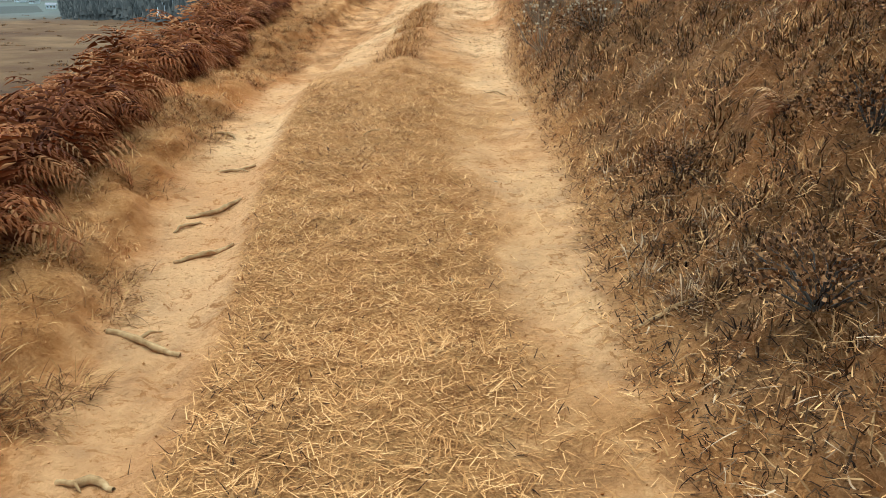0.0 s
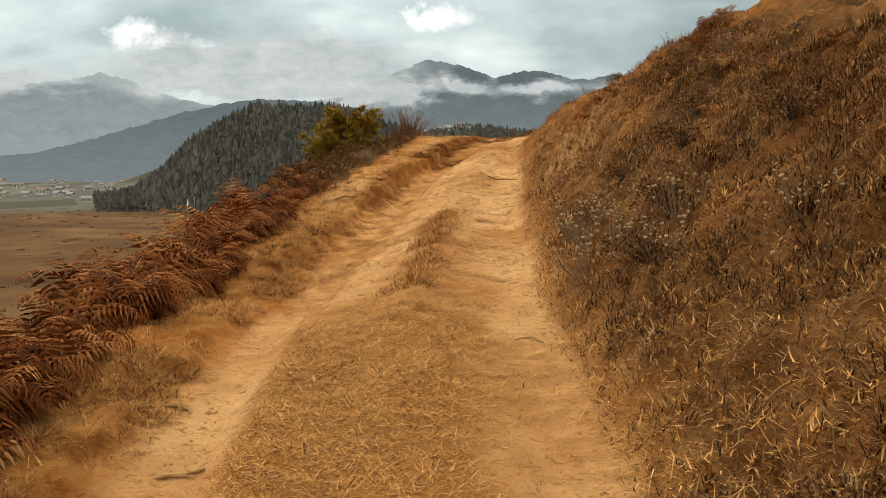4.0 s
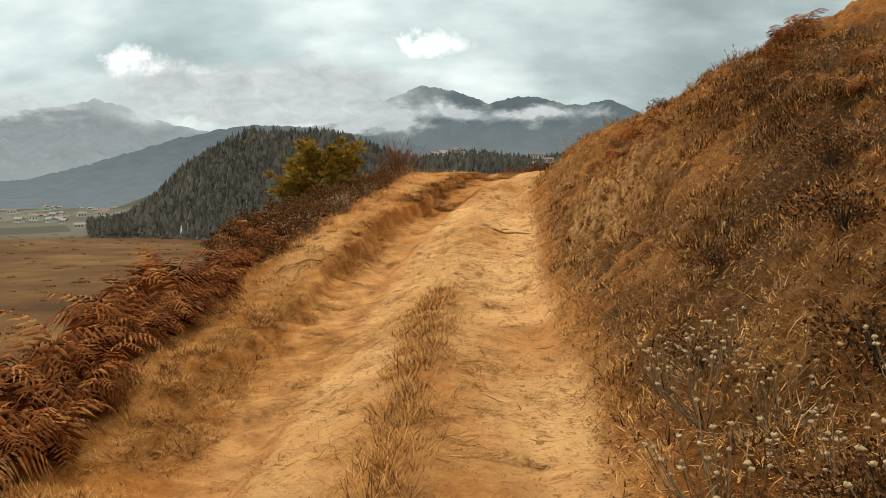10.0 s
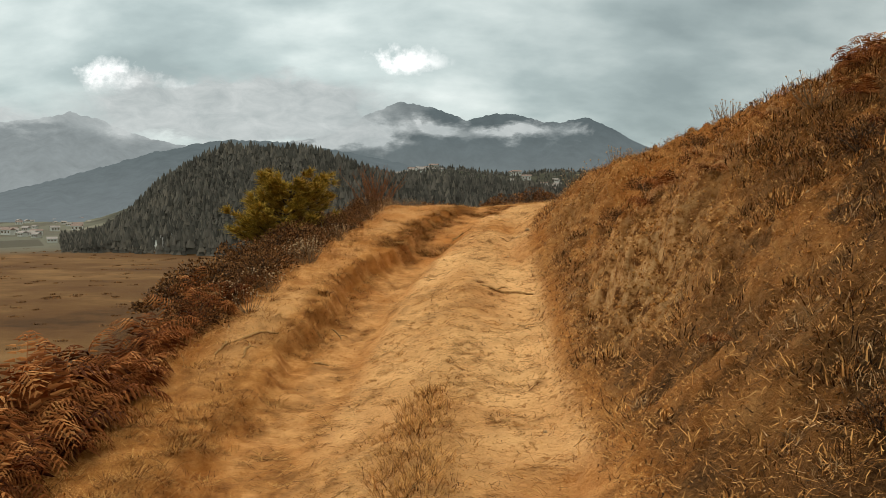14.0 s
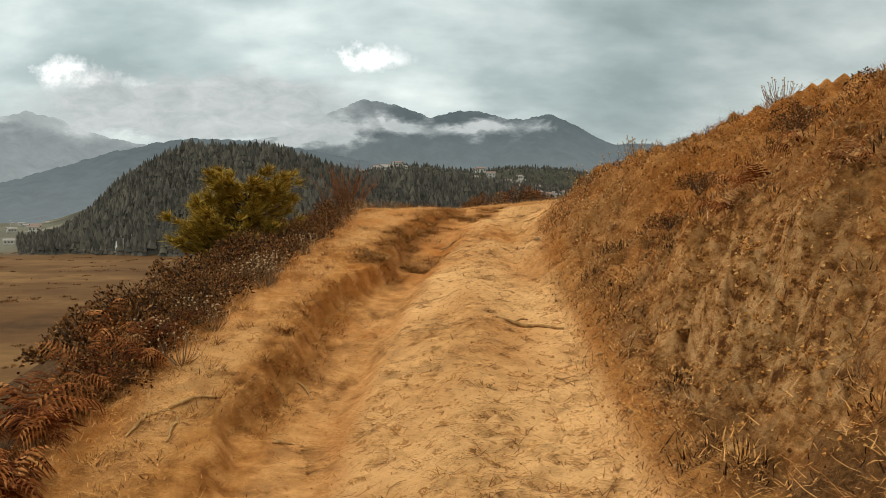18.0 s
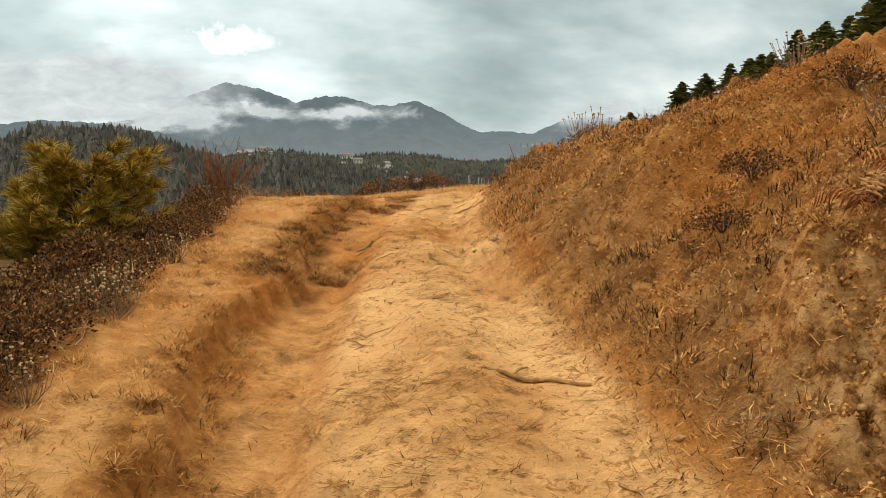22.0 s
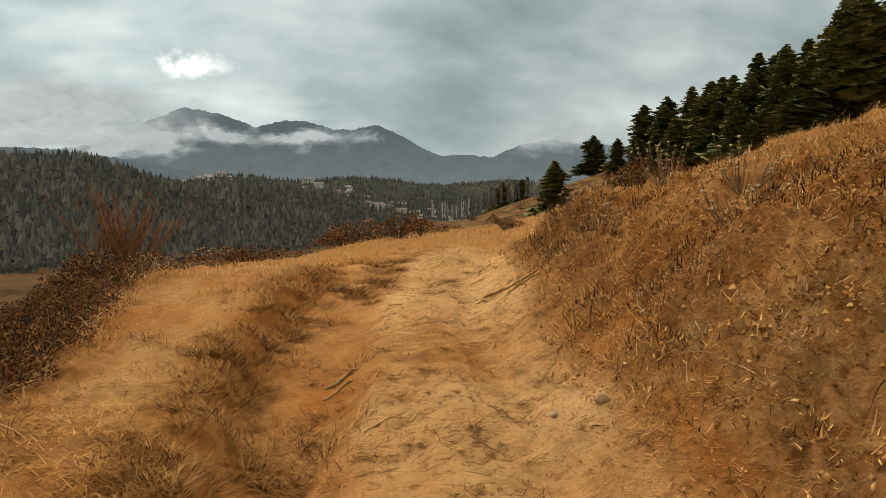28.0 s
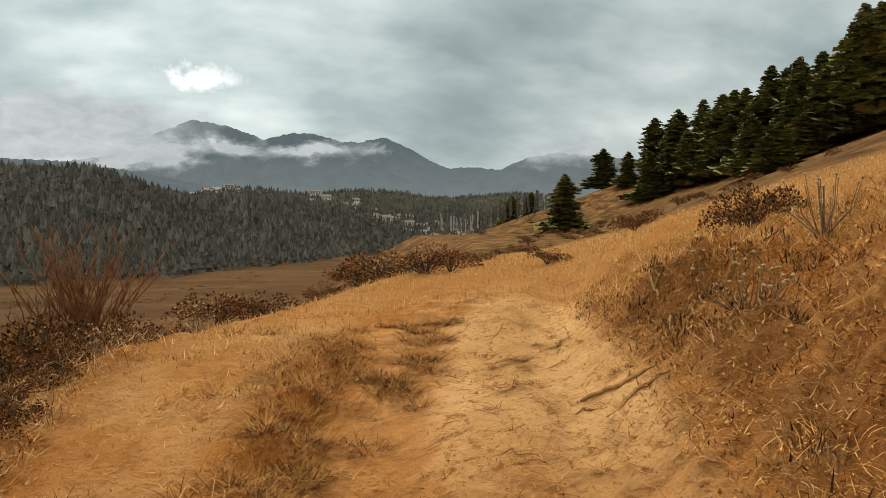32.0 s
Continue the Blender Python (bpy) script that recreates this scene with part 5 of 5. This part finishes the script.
bare_shrub("bare_shrub", -0.85, 25.9, 14, 0.75, REDTWIG, "leafless reddish shrub standing in a heath cushion", 3, 0.7)


# ================= everlasting flowers, stalks =================
def everlasting(seed, n=24):
    q = np.random.RandomState(seed)
    root = new("dry_everlasting")
    for k in range(n):
        a, h, lean = q.rand() * 6.28, q.uniform(0.14, 0.34), 0.26 * math.sqrt(q.rand())
        tip = np.array([math.cos(a) * lean, math.sin(a) * lean, h])
        st = part("stem", *tube([[0.02 * math.cos(a), 0.02 * math.sin(a), -0.02], tip * [0.75, 0.75, 0.45], tip], [0.0038, 0.003, 0.0024], 4), SILVER, root)
        rr = 0.011 * q.uniform(0.8, 1.25)
        v, f = tube([tip + [0, 0, -0.006], tip + [0, 0, -0.001], tip + [0, 0, 0.004], tip + [0, 0, 0.008]], [rr * 0.3, rr, rr * 0.95, rr * 0.25], 7)
        v = v + q.normal(0, rr * 0.16, v.shape)
        part("flower_head", v, f, BLOOM, st, "pale papery flower heads")
    return root


places = [on_bank(u, yy, 1.0) for u, yy in [(0.3, 8.5), (0.38, 8.85), (0.22, 7.9), (0.5, 8.2), (0.3, 9.3), (0.55, 7.2), (0.8, 7.7), (0.45, 8.75), (1.1, 6.3), (0.45, 7.6), (2.3, 17.6), (2.5, 17.9), (2.2, 17.2), (2.7, 18.4),
                                            (2.6, 19.2), (2.9, 19.8), (2.4, 16.2), (2.2, 14.6), (2.5, 13.0), (1.0, 20.5), (1.3, 21.2), (1.2, 23.0), (0.5, 22.5)]]
plant_out([everlasting(s) for s in (1, 2, 3)], places, "dried everlasting plant with pale flower heads on the bank", "flower", "everlastings on the bank")
places = [(row(BRINK, yy) + u, yy, 0.8) for u, yy in [(-0.05, 18.4), (0.08, 18.7), (-0.1, 18.9), (0.12, 18.5), (0.0, 19.1), (0.1, 17.1), (0.15, 16.2), (-0.1, 17.3), (-0.2, 16.6), (0.0, 20.2), (-0.3, 26.4), (-0.15, 24.4), (-0.2, 13.0)]]
plant_out([copy_thing(bpy.data.objects["dry_everlasting"], Matrix())], places, "dried everlasting plant with pale flower heads on the verge", "flower", "everlastings on the verge")


# ================= roots, twigs, stones on the track =================
def crooked(name, x, y, length, heading, radius, mat, label, category, seed, lift=0.0, fork=0):
    q = np.random.RandomState(seed)
    root = new(name)
    n = 9
    pts, h = [], radians(heading)
    px, py = -math.cos(h) * length / 2, -math.sin(h) * length / 2
    for k in range(n):
        pts.append([px, py])
        px += math.cos(h) * length / (n - 1)
        py += math.sin(h) * length / (n - 1)
        h += q.normal(0, 0.28)
    pts = np.array(pts)
    z0 = gz(x, y)
    zz = land(pts[:, 0] + x, pts[:, 1] + y) - z0 + radius * 0.35 + lift * np.sin(np.linspace(0, math.pi, n))
    p3 = np.column_stack([pts, zz])
    rad = radius * (0.55 + 0.45 * np.sin(np.linspace(0.35, math.pi - 0.2, n))) * q.uniform(0.8, 1.2, n)
    root.matrix_basis = pose(x, y, z0)
    part("stem", *tube(p3, rad, 6), mat, root)
    for k in range(fork):
        j = q.randint(2, 7)
        a = radians(heading) + q.choice([-1, 1]) * q.uniform(0.5, 1.1)
        l = length * q.uniform(0.2, 0.4)
        e = p3[j] + [math.cos(a) * l, math.sin(a) * l, 0]
        e[2] = gz(x + e[0], y + e[1]) - z0 + radius * 0.3
        part("side_shoot", *tube([p3[j], (p3[j] + e) / 2 + [0, 0, radius], e], [radius * 0.6, radius * 0.5, radius * 0.2], 5), mat, root)
    tagged(root, label, category, "roots and sticks on the track")


RT = "exposed pale root crossing the soil of the rut"
for k, (x, y, l, hd, r) in enumerate([(-1.06, 3.38, 0.36, -3, 0.016), (-1.02, 4.2, 0.3, 28, 0.013), (-1.06, 4.74, 0.34, 6, 0.014), (-1.1, 5.55, 0.25, 12, 0.010), (-0.98, 2.4, 0.22, -10, 0.014), (-1.32, 6.4, 0.2, -8, 0.010),
                                    (-1.35, 15.36, 0.55, -4, 0.013), (-1.55, 15.2, 0.35, 60, 0.012), (-1.3, 15.1, 0.3, -65, 0.011), (-0.7, 15.3, 0.15, 40, 0.012), (-0.56, 16.35, 0.3, -30, 0.009), (0.97, 21.5, 0.22, 20, 0.014), (-1.2, 4.6, 0.18, 60, 0.008)]):
    crooked("root", x, y, l, hd, r, ROOT, RT, "root", 40 + k, 0.01, 1)
TW = "thin brown stick lying across the dirt track"
for k, (x, y, l, hd, r) in enumerate([(1.28, 17.04, 0.62, 3, 0.016), (1.0, 3.1, 0.3, -25, 0.010), (0.69, 7.2, 0.2, -15, 0.006), (0.2, 3.6, 0.12, -60, 0.004), (0.92, 21.33, 0.2, 30, 0.008), (2.55, 22.9, 0.42, 8, 0.012),
                                    (2.5, 22.5, 0.4, 10, 0.011), (3.33, 23.8, 0.3, 60, 0.012), (1.3, 15.7, 0.25, -50, 0.006), (-0.25, 5.8, 0.12, 5, 0.004), (2.3, 22.7, 0.15, 20, 0.006), (1.6, 20.4, 0.2, -30, 0.005)]):
    crooked("stick", x, y, l, hd, r, ROOT, TW, "stick", 60 + k, 0.012, 2)
q = np.random.RandomState(77)
for k in range(46):
    yy = q.uniform(10, 25)
    xx = row(RUTR, yy) + q.uniform(0.1, 1.0) * (row(TOE, yy) - row(RUTR, yy))
    crooked("twig", xx, yy, q.uniform(0.08, 0.24), q.normal(10, 35), q.uniform(0.002, 0.004), ROOT, "small dry twig lying on the trodden soil", "twig", 100 + k, 0.004, q.randint(0, 3))
for k in range(34):
    yy = q.uniform(2.5, 25)
    xx = row(TOE, yy) + q.uniform(0.2, 2.4)
    crooked("dead_stalk", xx, yy, q.uniform(0.25, 0.7), q.uniform(0, 180), q.uniform(0.0016, 0.0032), TWIG, "grey dead stalk lying over the herbs of the bank", "stalk", 200 + k, q.uniform(0.05, 0.14), q.randint(0, 3))


def lump(name, x, y, sx, sy, sz, mat, label, category, seed, sink=0.35, group=""):
    """A rounded broken lump: a ball pushed in and out by noise."""
    bm = bmesh.new()
    bmesh.ops.create_icosphere(bm, subdivisions=3 if sx > 0.05 else 2, radius=1)
    for w in bm.verts:
        c = w.co
        k = 1 + 0.45 * noise.noise(c * 1.3 + Vector((seed, 0, 0))) + 0.25 * noise.noise(c * 3.5 + Vector((0, seed, 0))) + 0.06 * noise.noise(c * 10)
        w.co = Vector((c.x * sx, c.y * sy, c.z * sz)) * k
    me = bpy.data.meshes.new(name)
    bm.to_mesh(me)
    bm.free()
    me.polygons.foreach_set("use_smooth", np.full(len(me.polygons), True))
    me.materials.append(mat)
    ob = new(name, me)
    ob.matrix_basis = pose(x, y, gz(x, y) + sz * (1 - 2 * sink), 0, 0, seed * 37)
    return tagged(ob, label, category, group)


q = np.random.RandomState(5)
for k in range(60):
    yy = min(q.normal(15.2, 1.7), 17.8)
    sz = q.uniform(0.010, 0.022)
    lump("earth_clod", row(TOE, yy) + abs(q.normal(0.7, 0.5)), yy, sz * q.uniform(0.9, 1.6), sz * q.uniform(0.9, 1.5), sz, EARTH, "crumbly clod of pale dry earth in the bank", "clod", k + 1, 0.5, "clods in the bank")
for k, (xx, yy, sz) in enumerate([(1.64, 5.61, 0.045), (1.9, 6.3, 0.04), (0.75, 6.4, 0.02), (0.5, 5.0, 0.012), (1.88, 19.83, 0.05), (1.77, 20.1, 0.04), (2.4, 20.4, 0.03), (0.4, 25.4, 0.03), (1.5, 19.0, 0.02), (2.9, 13.1, 0.05),
                                (3.2, 12.0, 0.05), (1.0, 12.7, 0.02), (0.3, 14.0, 0.02), (1.2, 18.8, 0.02), (0.3, 4.2, 0.014)]):
    lump("stone", xx, yy, sz * 0.75, sz * 0.6, sz * 0.45, STONE, "small pale stone lying in the dry soil", "stone", k + 30, 0.25, "loose stones")


# ================= conifers on the far slope =================
def conifer_meshes(seed, h=14.0, wide=0.24):
    q = np.random.RandomState(seed)
    trunk = tube([[0, 0, -0.4], [0, 0, h * 0.5], [0, 0, h * 0.98]], [0.28, 0.16, 0.03], 7)
    pieces = []
    lobes = q.uniform(0.72, 1.2, 24)
    for k in range(260):
        t = (k + q.rand()) / 260
        z = h * (0.04 + 0.95 * t)
        a = q.rand() * 6.28
        r = h * wide * (1 - t) ** 0.72 * (0.85 + 0.15 * math.sin(9 * t + 1)) * lobes[int(t * 8) * 3 + int(a / 2.1) % 3] + 0.12
        L = r * q.uniform(0.65, 1.12)
        d = np.array([math.cos(a), math.sin(a), 0])
        s = np.array([-d[1], d[0], 0])
        sag, rise = q.uniform(0.1, 0.45), q.uniform(0.0, 0.35)
        for e in range(5):
            t0 = (e + 0.3) / 5
            c = np.array([0, 0, z]) + d * L * t0 + np.array([0, 0, 1]) * (rise * L * t0 - sag * L * t0 ** 2)
            w = L * 0.42 * (1 - 0.35 * t0) + 0.2
            for sg in (-1, 1):
                p2 = c + d * L * 0.2 + s * sg * w + np.array([0, 0, q.uniform(-0.5, 0.1) * w])
                p3 = c + d * L * 0.34 + s * sg * w * 0.2 + np.array([0, 0, q.uniform(-0.1, 0.4) * w])
                pieces.append((np.array([c, p2, p3, c + np.array([0, 0, -0.45 * w])]), np.array([[0, 1, 2], [0, 3, 1]])))
    return trunk, joined(pieces)


CON = []
for s, wd in ((1, 0.24), (2, 0.28), (3, 0.21), (4, 0.26)):
    tr, cr = conifer_meshes(s, 14.0, wd)
    root = new("conifer")
    part("trunk", *tr, BARK, root)
    part("crown", *cr, CONIFER, root, smooth=False)
    CON.append(root)

# east slope: x, y, height of the tip above sea of the scene
TREES = [(79.7, 202.0, 11.3), (111.4, 248.0, 21.0), (108.4, 227.2, 18.5), (103.6, 207.1, 16.0), (121.5, 237.2, 28.7), (126.9, 234.0, 30.8), (127.3, 222.1, 32.0), (128.7, 215.3, 32.5), (128.2, 209.6, 32.7),
         (109.6, 173.9, 25.7), (129.3, 196.7, 36.6), (89.3, 139.2, 16.5), (128.2, 185.1, 36.4), (101.5, 148.8, 19.7), (125.9, 174.1, 33.2), (129.2, 171.4, 35.2), (111.8, 146.8, 38.2), (110.5, 141.3, 37.2),
         (94.4, 154.0, 19.6), (87.6, 140.5, 14.3), (108.9, 298.1, 10.0), (109.5, 319.3, 9.7), (135, 225, 33), (140, 205, 38), (138, 190, 39), (142, 175, 42), (133, 160, 40), (125, 145, 40), (140, 150, 44),
         (120, 128, 36), (130, 120, 40), (117, 200, 27), (115, 215, 26), (119, 185, 29), (150, 180, 46), (150, 215, 40), (121, 136, 38), (118, 160, 34), (116, 170, 30), (114, 190, 24), (106, 160, 22), (104, 168, 20), (120, 150, 36), (113, 158, 29), (124, 164, 35), (122, 196, 31), (112, 205, 22), (132, 140, 43), (135, 130, 45), (145, 160, 48)]


def grow_conifers():
    for k, (x, y, top) in enumerate(TREES):
        g = gz(x, y)
        sc = max(top - g, 5) / 14.0
        wide = 2.05 * sc ** 0.7
        m = pose(x, y, g, 0, 0, 67 * k) @ Matrix.Diagonal((wide, wide, sc, 1))
        ob = CON[k] if k < len(CON) else copy_thing(CON[k % len(CON)], m)
        ob.matrix_basis = m
        tagged(ob, "tall dark green conifer on the far slope", "conifer", "conifers on the slope")


grow_conifers()


# ================= the far woods =================
def woods(name, n, az0, az1, depth, hmin, hmax, label, back=0.0):
    q = np.random.RandomState(n)
    az = q.uniform(az0, az1, n)
    d = np.interp(az, *HILL_D0) + 15 + back + depth * q.rand(n) ** 0.9
    x, y = np.sin(np.radians(az)) * d, 15 + np.cos(np.radians(az)) * d
    z = land(x, y, False)
    h = (hmin + (hmax - hmin) * q.rand(n) ** 1.6 * 1.25) * (1 + 0.3 * vnoise(x * 0.02, y * 0.02))
    h = h * (0.45 + 0.55 * sstep(-21, -18, az))
    r = h * q.uniform(0.17, 0.40, n)
    th = np.linspace(0, 2 * math.pi, 6, endpoint=False)
    vs, fs = [], []
    for lo, hi, k in ((0.0, 0.5, 1.0), (0.28, 0.78, 0.75), (0.55, 1.0, 0.48)):
        jit = q.uniform(0.7, 1.25, (n, 6))
        ring = np.stack([x[:, None] + np.cos(th + lo * 9) * r[:, None] * k * jit, y[:, None] + np.sin(th + lo * 9) * r[:, None] * k * jit, z[:, None] + h[:, None] * lo + q.uniform(-0.05, 0.05, (n, 6)) * h[:, None]], -1)
        tip = np.stack([x + q.normal(0, 0.2, n), y, z + h * hi], -1)[:, None]
        vs.append(np.concatenate([ring, tip], 1))
    v = np.stack(vs, 1).reshape(-1, 3)
    o = (np.arange(n * 3) * 7)[:, None]
    f = np.concatenate([o + [j, (j + 1) % 6, 6] for j in range(6)])
    return stuff(name, v, f, WOODS, label, "forest")


woods("forest", 6500, -21, 9, 430, 11, 19, "dark conifer forest covering the hill across the valley")
woods("forest_edge", 2600, 4, 24, 480, 10, 17, "dark conifer forest at the valley's far side")
woods("plateau_trees", 2600, -6, 24, 420, 6, 11, "dark trees scattered between the houses of the ridge village", 430)
woods("ridge_trees", 500, -16, -3, 130, 16, 24, "tall conifers standing up along the crest of the hill", 390)


# ================= villages, shrine and flags =================
def house(kind):
    root = new("house")
    w, d, h = ((14, 10, 6), (18, 11, 8), (11, 9, 5))[kind]
    v = np.array([[sx * w / 2, sy * d / 2, zz] for zz in (-1.5, h) for sx, sy in ((-1, -1), (1, -1), (1, 1), (-1, 1))])
    f = np.array([[0, 1, 5, 4], [1, 2, 6, 5], [2, 3, 7, 6], [3, 0, 4, 7], [4, 5, 6, 7]])
    part("wall", v, f, WHITEWASH, root, smooth=False)
    o = 1.3
    rv = np.array([[-w / 2 - o, -d / 2 - o, h], [w / 2 + o, -d / 2 - o, h], [w / 2 + o, d / 2 + o, h], [-w / 2 - o, d / 2 + o, h], [-w / 2 - o, 0, h + 3], [w / 2 + o, 0, h + 3]])
    part("roof", rv, np.array([[0, 1, 5, 4], [2, 3, 4, 5], [1, 2, 5, 5], [3, 0, 4, 4], [3, 2, 1, 0]]), (ROOFTIN, ROOFRED, ROOFTIN)[kind], root, smooth=False)
    for k in range(3):
        cx = -w / 3 + k * w / 3
        wv = np.array([[cx + a, -d / 2 - b, h * 0.35 + c] for b in (-0.1, 0.12) for a, c in ((-1.2, 0), (1.2, 0), (1.2, h * 0.4), (-1.2, h * 0.4))])
        part("window", wv, np.array([[0, 1, 2, 3], [4, 5, 6, 7], [0, 1, 5, 4], [1, 2, 6, 5], [2, 3, 7, 6], [3, 0, 4, 7]]), TIMBER, root, smooth=False)
    return root


def village(spots, label, group):
    base = [house(k) for k in range(3)]
    for k, (x, y, sz) in enumerate(spots):
        m = pose(x, y, gz(x, y), 0, 0, R.normal(0, 25)) @ Matrix.Scale(sz, 4)
        ob = base[k] if k < 3 else copy_thing(base[R.randint(3)], m)
        ob.matrix_basis = m
        tagged(ob, label, "house", group)


def bearing(az, d):
    return math.sin(radians(az)) * d, 15 + math.cos(radians(az)) * d


spots = [(*bearing(R.uniform(-2.8, 2.6), R.uniform(1690, 1840)), R.uniform(0.6, 1.05)) for k in range(26)]
spots += [(*bearing(R.uniform(7.0, 17.5), R.uniform(1660, 1840)), R.uniform(0.6, 1.05)) for k in range(46)]
spots += [(*bearing(11.0 + 0.35 * k, 1700), 1.25) for k in range(3)]
spots += [(*bearing(13.2 + 0.55 * k, 1250 + 30 * (k % 2)), 0.8) for k in range(4)]
village(spots, "small white village house with a low pitched roof", "houses of the ridge village")
spots = [(-410, 1059, 0.75)] + [(*bearing(R.uniform(-27, -19.3), R.uniform(1250, 2500)), R.uniform(0.5, 0.95)) for k in range(60)]
village(spots, "white farmhouse with a low roof on the valley floor", "houses of the valley village")


def revolve(profile, sides=16):
    th = np.linspace(0, 2 * math.pi, sides, endpoint=False)
    v = np.array([[r * math.cos(t), r * math.sin(t), z] for r, z in profile for t in th])
    i = np.arange(len(profile) * sides).reshape(-1, sides)
    j = np.roll(i, -1, 1)
    return v, np.stack([i[:-1], j[:-1], j[1:], i[1:]], -1).reshape(-1, 4)


def shrine(x, y):
    root = new("shrine")
    root.matrix_basis = pose(x, y, gz(x, y) - 0.3)
    part("base", *revolve([(6.5, 0), (6.5, 1.4), (5.4, 1.5), (5.4, 2.6), (4.4, 2.7), (4.4, 3.6)], 4), WHITEWASH, root, smooth=False)
    part("dome", *revolve([(3.2, 3.5), (3.9, 5.0), (3.7, 6.3), (2.4, 7.4), (1.2, 7.6)]), WHITEWASH, root)
    part("spire", *revolve([(1.3, 7.5), (1.3, 8.6), (0.9, 8.8), (0.35, 12.0), (0.05, 12.6)], 8), WHITEWASH, root)
    tagged(root, "white domed roadside shrine on the valley plain", "shrine")


shrine(-237, 866)


def flagpole(h, dark):
    root = new("prayer_flag")
    part("pole", *tube([[0, 0, -0.3], [0, 0, h * 0.5], [0.05, 0, h]], [0.07, 0.055, 0.03], 6), TIMBER, root)
    t = np.linspace(0, 1, 12)
    z = h * (0.22 + 0.75 * t)
    wob = 0.12 * np.sin(t * 9)
    w = (0.55 if dark else 0.36) + 0.08 * np.sin(t * 14)
    v = np.concatenate([np.stack([0.05 + 0 * t, wob * 0.2, z], -1), np.stack([0.05 + w, wob, z - 0.1], -1)])
    v = np.concatenate([v, v + [0, 0.02, 0]])
    i = np.arange(11)
    f = np.concatenate([np.stack([i, i + 12, i + 13, i + 1], -1), np.stack([i + 24, i + 25, i + 37, i + 36], -1)])
    part("flag", v, f, FLAGDARK if dark else FLAG, root)
    return root


FP = [flagpole(5.2, False), flagpole(6.0, True)]
used = [False, False]
for k in range(34):
    t = k / 33
    x, y = 60 + 26 * t + R.normal(0, 0.5), 240 - 8 * t + R.normal(0, 1.5)
    dk = int(t > 0.42 and R.rand() < 0.85)
    m = pose(x, y, gz(x, y), R.normal(0, 3), R.normal(0, 3), R.normal(0, 20)) @ Matrix.Scale(R.uniform(0.8, 1.15), 4)
    ob = copy_thing(FP[dk], m) if used[dk] else FP[dk]
    used[dk] = True
    ob.matrix_basis = m
    tagged(ob, ("tall faded white prayer flag on a wooden pole", "tall weathered dark prayer flag on a wooden pole")[dk], "prayer flag", "prayer flags on the spur")
for k in range(9):
    x, y = -231 + R.uniform(-14, 12), 880 + R.uniform(-14, 14)
    m = pose(x, y, gz(x, y)) @ Matrix.Scale(R.uniform(1.5, 2.6), 4)
    ob = copy_thing(FP[0], m)
    tagged(ob, "tall pale prayer flag pole beside the shrine", "prayer flag", "prayer flags by the shrine")

# dark tussocks dotted over the plain
n = 420
x, y = R.uniform(-420, 60, n), R.uniform(260, 950, n)
k = land(x, y, False) < PLAIN + 4
x, y = x[k], y[k]
rep = 40
cx, cy = np.repeat(x, rep) + R.normal(0, 1.6, len(x) * rep), np.repeat(y, rep) + R.normal(0, 1.0, len(x) * rep)
stuff("tussocks", *blades(on_land(cx, cy, -0.1), R.rand(len(cx)) * 6.28, np.abs(R.normal(0.5, 0.3, len(cx))), R.uniform(0.5, 1.3, len(cx)), R.uniform(0.25, 0.5, len(cx)), R.uniform(0, 0.8, len(cx)), 2), HEATH,
      "dark tussocks dotted over the valley plain", "tussock")
